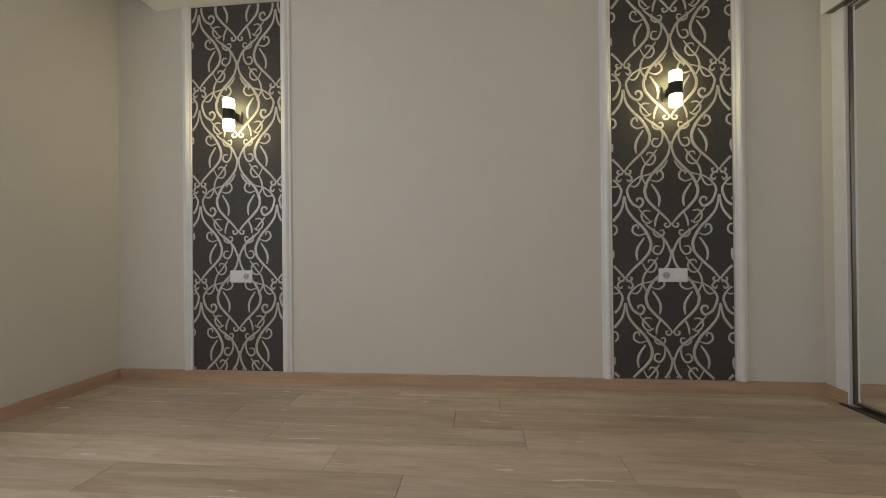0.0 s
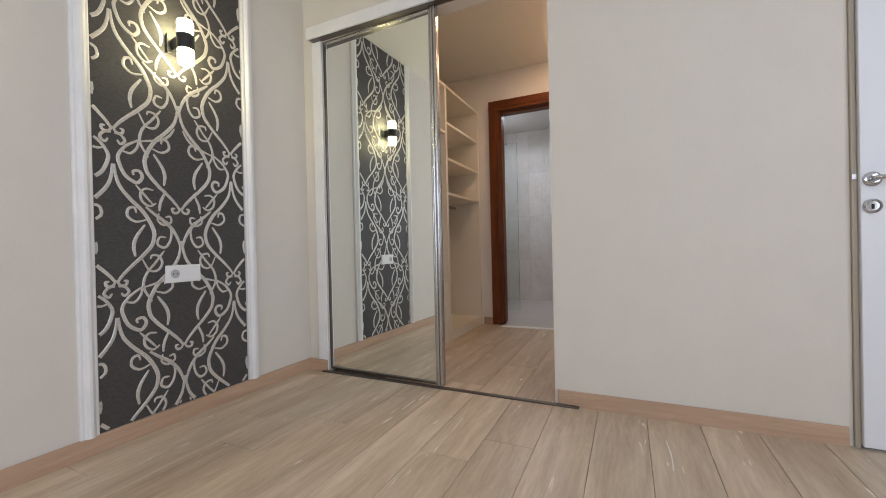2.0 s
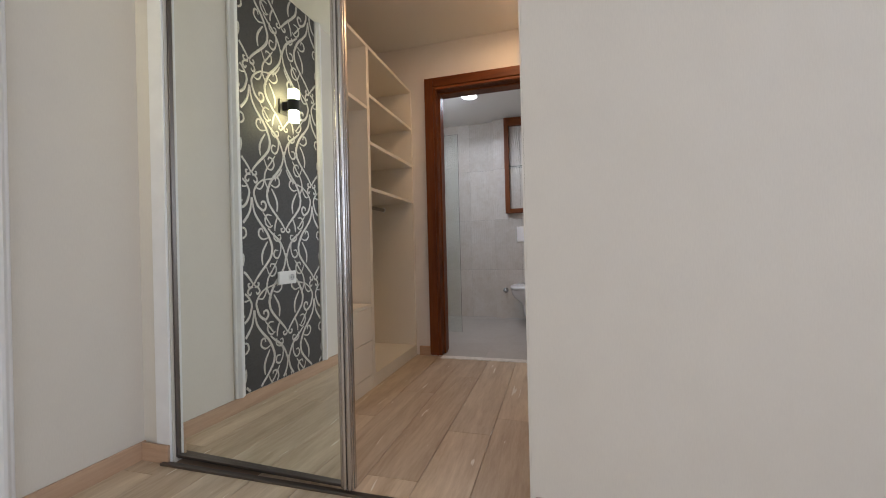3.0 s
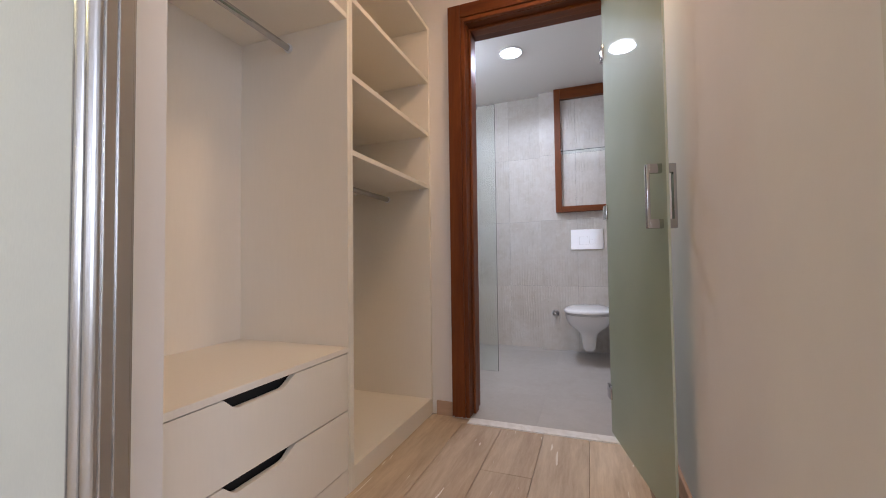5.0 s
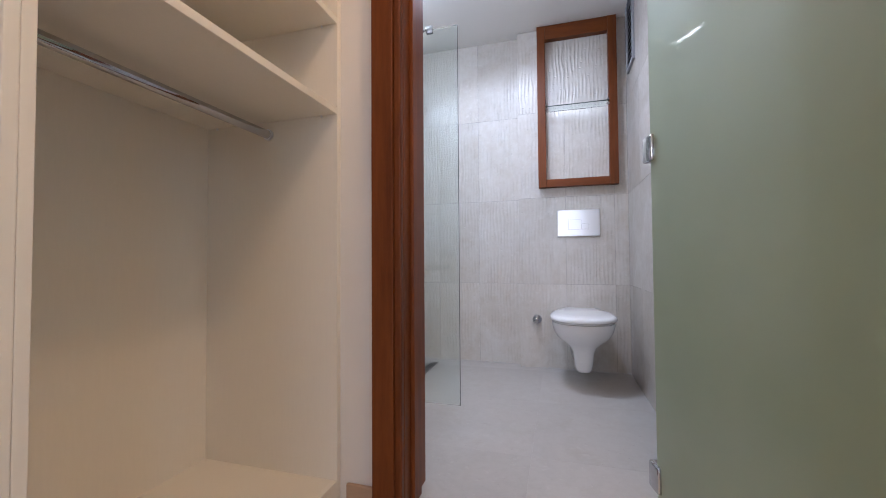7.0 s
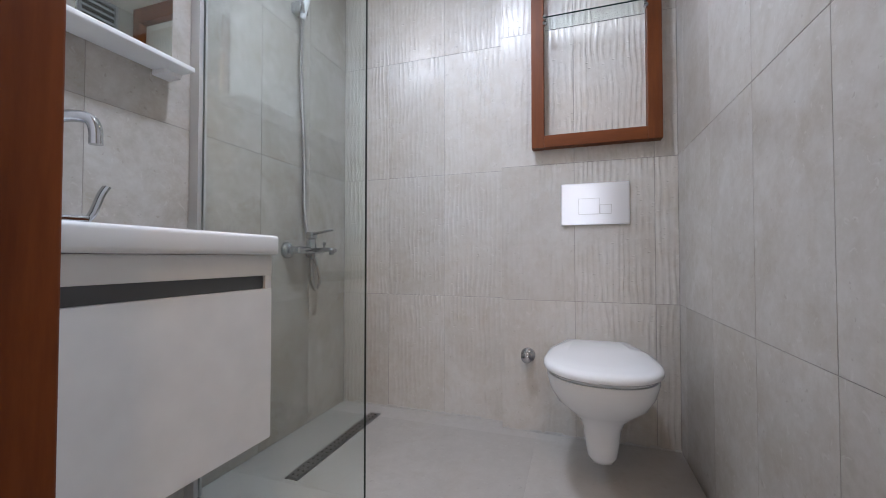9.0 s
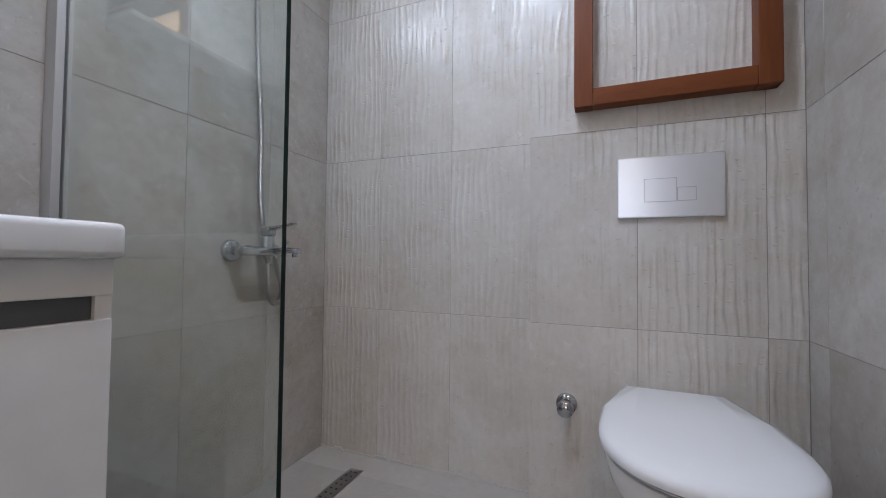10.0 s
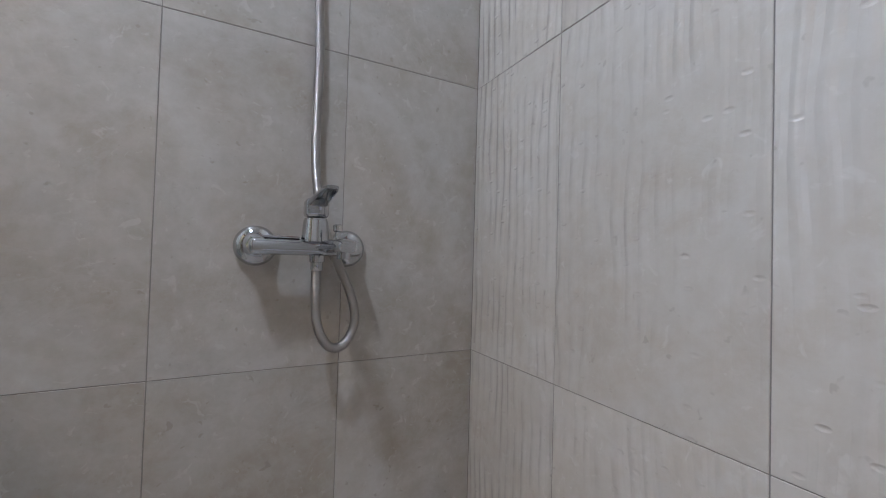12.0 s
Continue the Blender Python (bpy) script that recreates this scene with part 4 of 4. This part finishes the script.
hs = thing("hand_shower", (3.345, YL, 2.0), "white and chrome hand shower on a wall hook with metal hose", "hand shower")
part("wall_hook", box(3.318, 3.372, YL - 0.058, YL - 0.0005, 1.985, 2.035, 0.005), CHROME, hs, "chrome wall hook", True)
part("handle", cyl((3.352, YL - 0.040, 1.965), (3.366, YL - 0.085, 2.16), 0.0125, 0.0155), PLASTIC, hs, "white and chrome handle", True)
part("spray_head", lathe((3.366, YL - 0.085, 2.185), (0.1, -0.75, -0.55), [(0.016, -0.03), (0.04, -0.014), (0.046, 0.0), (0.046, 0.012), (0.040, 0.015)], 28), CHROME, hs, "", True)
part("hose", tube(spline([(3.352, YL - 0.040, 1.966), (3.358, YL - 0.032, 1.80), (3.378, YL - 0.022, 1.58), (3.396, YL - 0.018, 1.40), (3.404, YL - 0.018, 1.25), (3.402, YL - 0.020, 1.10), (3.404, YL - 0.026, 1.00), (3.418, YL - 0.034, 0.91),
                          (3.446, YL - 0.045, 0.83), (3.474, YL - 0.05, 0.765), (3.481, YL - 0.055, 0.712), (3.460, YL - 0.06, 0.672), (3.430, YL - 0.064, 0.672), (3.408, YL - 0.066, 0.715), (3.403, YL - 0.066, 0.79), (3.404, YL - 0.066, 0.835)], 10), 0.009, 12), HOSE, hs, "flexible metal hose", True)

# washbasin cabinet
VX0, VX1, VF = 2.064, 2.722, -0.546
va = thing("vanity_cabinet", ((VX0 + VX1) / 2, -0.33, 0.31), "white wall-hung washbasin cabinet with grip channel", "vanity cabinet")
part("body", box(VX0 + 0.004, VX1 - 0.004, VF + 0.024, YL - 0.0005, 0.315, 0.828, 0.001), WHITE, va)
part("door", box(VX0, VX1, VF, VF + 0.020, 0.310, 0.735, 0.002), WHITE, va, "white lacquered front")
part("upper_rail", box(VX0, VX1, VF, VF + 0.020, 0.772, 0.829, 0.002), WHITE, va)
part("grip_channel", box(VX0 + 0.02, VX1 - 0.024, VF + 0.010, VF + 0.0235, 0.7355, 0.7715), GREYRECESS, va, "dark grey recessed grip channel")
part("channel_end", box(VX1 - 0.0235, VX1 - 0.001, VF + 0.002, VF + 0.0235, 0.7355, 0.7715), WHITE, va)

ba = thing("washbasin", ((VX0 + VX1) / 2, -0.33, 0.83), "white ceramic washbasin set on the cabinet", "washbasin")
bm = box(VX0 - 0.002, VX1 + 0.006, VF - 0.024, YL - 0.0005, 0.830, 0.886, 0.012, None, 4)
top = max(bm.faces, key=lambda f: (round(f.calc_center_median().z, 4), f.calc_area()))
r = bmesh.ops.inset_region(bm, faces=[top], thickness=0.045)
r = bmesh.ops.inset_region(bm, faces=[top], thickness=0.03, depth=-0.035)
bmesh.ops.inset_region(bm, faces=[top], thickness=0.05, depth=-0.012)
part("bowl", bm, CERAMIC, ba, "", True)
part("drain", lathe(((VX0 + VX1) / 2, -0.335, 0.8405), (0, 0, 1), [(0.031, 0), (0.031, 0.003), (0.024, 0.0045), (0.022, 0.0025)], 28), CHROME, ba, "round chrome drain", True)
part("overflow_ring", lathe(((VX0 + VX1) / 2, -0.196, 0.862), (0, -1, 0), [(0.013, 0), (0.013, 0.004), (0.009, 0.005), (0.008, 0.002)], 20), CHROME, ba, "", True)

tp = thing("basin_tap", (2.37, -0.20, 0.886), "chrome basin mixer with tall square-arched spout", "basin tap")
part("base", lathe((2.380, -0.200, 0.8862), (0, 0, 1), [(0.026, 0), (0.026, 0.006), (0.022, 0.010), (0.022, 0.058), (0.017, 0.064)]), CHROME, tp, "", True)
part("spout", tube(spline([(2.380, -0.200, 0.94), (2.380, -0.200, 1.08), (2.381, -0.201, 1.128), (2.388, -0.210, 1.155), (2.402, -0.228, 1.163), (2.418, -0.250, 1.163), (2.428, -0.264, 1.155), (2.433, -0.271, 1.132), (2.434, -0.272, 1.098)], 8), 0.0145, 16), CHROME, tp, "arched chrome spout", True)
part("lever_stem", cyl((2.396, -0.206, 0.915), (2.446, -0.228, 0.915), 0.012), CHROME, tp, "", True)
bm = tube(spline([(2.446, -0.228, 0.915), (2.455, -0.232, 0.935), (2.466, -0.237, 0.980), (2.474, -0.241, 1.002)], 6), 0.0075, 14)
bmesh.ops.scale(bm, vec=(1.0, 1.9, 1.0), verts=bm.verts, space=Matrix.Translation((-2.46, 0.235, -0.96)))
part("lever", bm, CHROME, tp, "broad chrome lever", True)

bms = thing("bathroom_mirror", (2.37, YL, 1.9), "frameless wall mirror above the washbasin", "mirror")
part("pane", box(2.066, 2.735, YL - 0.010, YL - 0.004, 1.4420, 2.25), MIRROR, bms)
part("backing", box(2.070, 2.730, YL - 0.0038, YL - 0.0005, 1.446, 2.246), PLASTIC_D, bms)
sf = thing("mirror_shelf", (2.37, YL, 1.42), "white shelf under the bathroom mirror", "shelf")
part("board", box(2.064, 2.738, -0.220, YL - 0.0005, 1.418, 1.434, 0.004), WHITE, sf)
part("bracket", box(2.676, 2.734, -0.165, YL - 0.0005, 1.402, 1.4175, 0.003), WHITE, sf)
part("bracket", box(2.066, 2.124, -0.165, YL - 0.0005, 1.402, 1.4175, 0.003), WHITE, sf)

vg = thing("vent_grille", (3.49, YR, 2.29), "grey louvred ventilation grille high on the tiled wall", "vent grille")
VGX0, VGX1, VGZ0, VGZ1 = 3.375, 3.605, 2.065, 2.520
# near-black sheet stands in for the shade behind the slats
part("backing", box(VGX0 + 0.01, VGX1 - 0.01, YR + 0.0005, YR + 0.002, VGZ0 + 0.01, VGZ1 - 0.01), RECESS_SHADE, vg)
bm = box(VGX0, VGX0 + 0.02, YR + 0.0005, YR + 0.016, VGZ0, VGZ1, 0.002)
box(VGX1 - 0.02, VGX1, YR + 0.0005, YR + 0.016, VGZ0, VGZ1, 0.002, bm)
box(VGX0 + 0.02, VGX1 - 0.02, YR + 0.0005, YR + 0.016, VGZ0, VGZ0 + 0.02, 0.002, bm)
box(VGX0 + 0.02, VGX1 - 0.02, YR + 0.0005, YR + 0.016, VGZ1 - 0.02, VGZ1, 0.002, bm)
part("frame", bm, LOUVRE, vg)
for i in range(10):
    z = VGZ0 + 0.042 + i * 0.0415
    part("slat", prism([(YR + 0.003, z), (YR + 0.006, z), (YR + 0.015, z - 0.020), (YR + 0.012, z - 0.020)], "x", VGX0 + 0.0205, VGX1 - 0.0205), LOUVRE, vg)

# ---- pieces of walls and floors ----
CACHE = {}


def piece(name, size, material, at, parent, bevel):
    key = (name, tuple(round(s, 3) for s in size), material.name)
    if key not in CACHE:
        sx, sy, sz = (s / 2 for s in size)
        bm = box(-sx, sx, -sy, sy, -sz, sz, bevel, None, 1)
        me = bpy.data.meshes.new(name)
        bm.to_mesh(me)
        bm.free()
        me.materials.append(material)
        CACHE[key] = me
    ob = new(name, CACHE[key])
    ob.location = at
    ob.parent = parent
    return ob


G = 0.0008     # half a tile joint
ROWS = [(0.0, 0.621), (0.621, 1.264), (1.264, 1.908), (1.908, ZB)]


def tiled(parent, axis, face, sign, spans, material):
    """Upright tiles on a wall; the face plane, the way it looks and the tile edges along the wall are given."""
    lay = random.Random(3)
    for a, b in spans:
        for z0, z1 in ROWS:
            w, h = abs(b - a) - 2 * G, z1 - z0 - 2 * G
            c, z, d = (a + b) / 2, (z0 + z1) / 2, face - sign * T / 2
            if axis == "x":
                o = piece("tile", (T, w, h), material, (d, c, z), parent, 0.0005)
                o.rotation_euler = (0, radians(lay.uniform(-0.06, 0.06)), radians(lay.uniform(-0.18, 0.18)))
            else:
                piece("tile", (w, T, h), material, (c, d, z), parent, 0.0005)


xs = [XB - 0.322 * k for k in range(6)] + [2.061]
tiled(w_left, "y", YL, -1, list(zip(xs, xs[1:])), TILE)
tiled(w_back, "x", XB, -1, [(YL, -0.392), (-0.392, -0.718), (-0.718, -1.0368)], RTILE)
tiled(w_back, "x", XB2, -1, [(-1.0372, -1.376), (-1.376, -1.709), (-1.709, YR)], RTILE)
for z0, z1 in ROWS:
    piece("tile", (XB - XB2, T, z1 - z0 - 2 * G), TILE, ((XB + XB2) / 2 + T, -1.0376 - T / 2, (z0 + z1) / 2), w_back, 0.001)
xs = [XB2, 3.617, 3.295, 2.973, 2.651, 2.329, 2.061]
tiled(w_right, "y", YR, 1, list(zip(xs, xs[1:])), TILE)

fx = [1.864, 2.36, 3.004, 3.648, XB]
fy = [YL, -0.56, -1.204, YR]
for a, b in zip(fx, fx[1:]):
    for c, d in zip(fy, fy[1:]):
        piece("floor_tile", (b - a - 0.0004, c - d - 0.0004, 0.006), FTILE, ((a + b) / 2, (c + d) / 2, -0.003), floor_bath, 0.0001)

rng = random.Random(7)
bm = bmesh.new()
for xw, ya, yb in ((XB, YL, -1.036), (XB2, -1.044, YR)):
    y = ya
    while y > yb + 0.02:
        w = rng.uniform(0.008, 0.035)
        box(xw - rng.uniform(0.002, 0.006), xw - 0.0002, y - w, y, 0.0004, rng.uniform(0.003, 0.014), 0, bm)
        y -= w
PALE_GROUT = mat("pale_grout", (0.55, 0.53, 0.50), 0.9)
structure("trim_grout_bead", bm, PALE_GROUT, "ragged pale grout along the foot of the tiles")
bm = bmesh.new()
y = -0.752
while y > -0.842:
    w = rng.uniform(0.004, 0.012)
    box(1.838 - rng.uniform(0.002, 0.010), 1.8378, y - w, y, 0.0062, rng.uniform(0.008, 0.013), 0, bm)
    y -= w + rng.uniform(0.0, 0.006)
structure("trim_mortar", bm, PALE_GROUT, "crumbly pale mortar at the foot of the door casing")
PW, PL = 0.215, 1.25


def plank_row(y0, y1, x_start, x_end, first):
    x = x_start
    cut = first
    while x < x_end - 0.01:
        e = min(cut, x_end)
        if e - x > 0.02:
            piece("plank", (e - x - 0.0018, y1 - y0 - 0.0018, 0.009), PLANK, ((x + e) / 2, (y0 + y1) / 2, -0.0045), floor_wood, 0.0012)
        x = e
        cut = e + PL


# first joint of each row, counted from the north wall, on the floor line
FIRST = {0: -2.6, 1: -1.97, 2: -2.22, 3: -1.87, 4: -2.73, 5: -2.39}
for i in range(22):
    y1 = 0.04 - PW * i
    y0 = max(y1 - PW, YS)
    y1 = min(y1, -0.001)
    j = FIRST.get(i, -2.9 + rng.random() * PL)
    while j > XW + PL:
        j -= PL
    xe = 1.79 if y0 > -1.86 and y1 < -0.6 else 0.0
    if y1 > -0.6 and i > 0:
        xe = 0.0
    plank_row(y0, y1, XW, xe, j)

# short planks fitted up to the door casing on both sides of the threshold
for y0, y1 in ((-0.847, -0.622), (-1.788, -1.617)):
    piece("plank", (0.080, y1 - y0 - 0.0018, 0.009), PLANK, (1.8310, (y0 + y1) / 2, -0.0045), floor_wood, 0.0012)
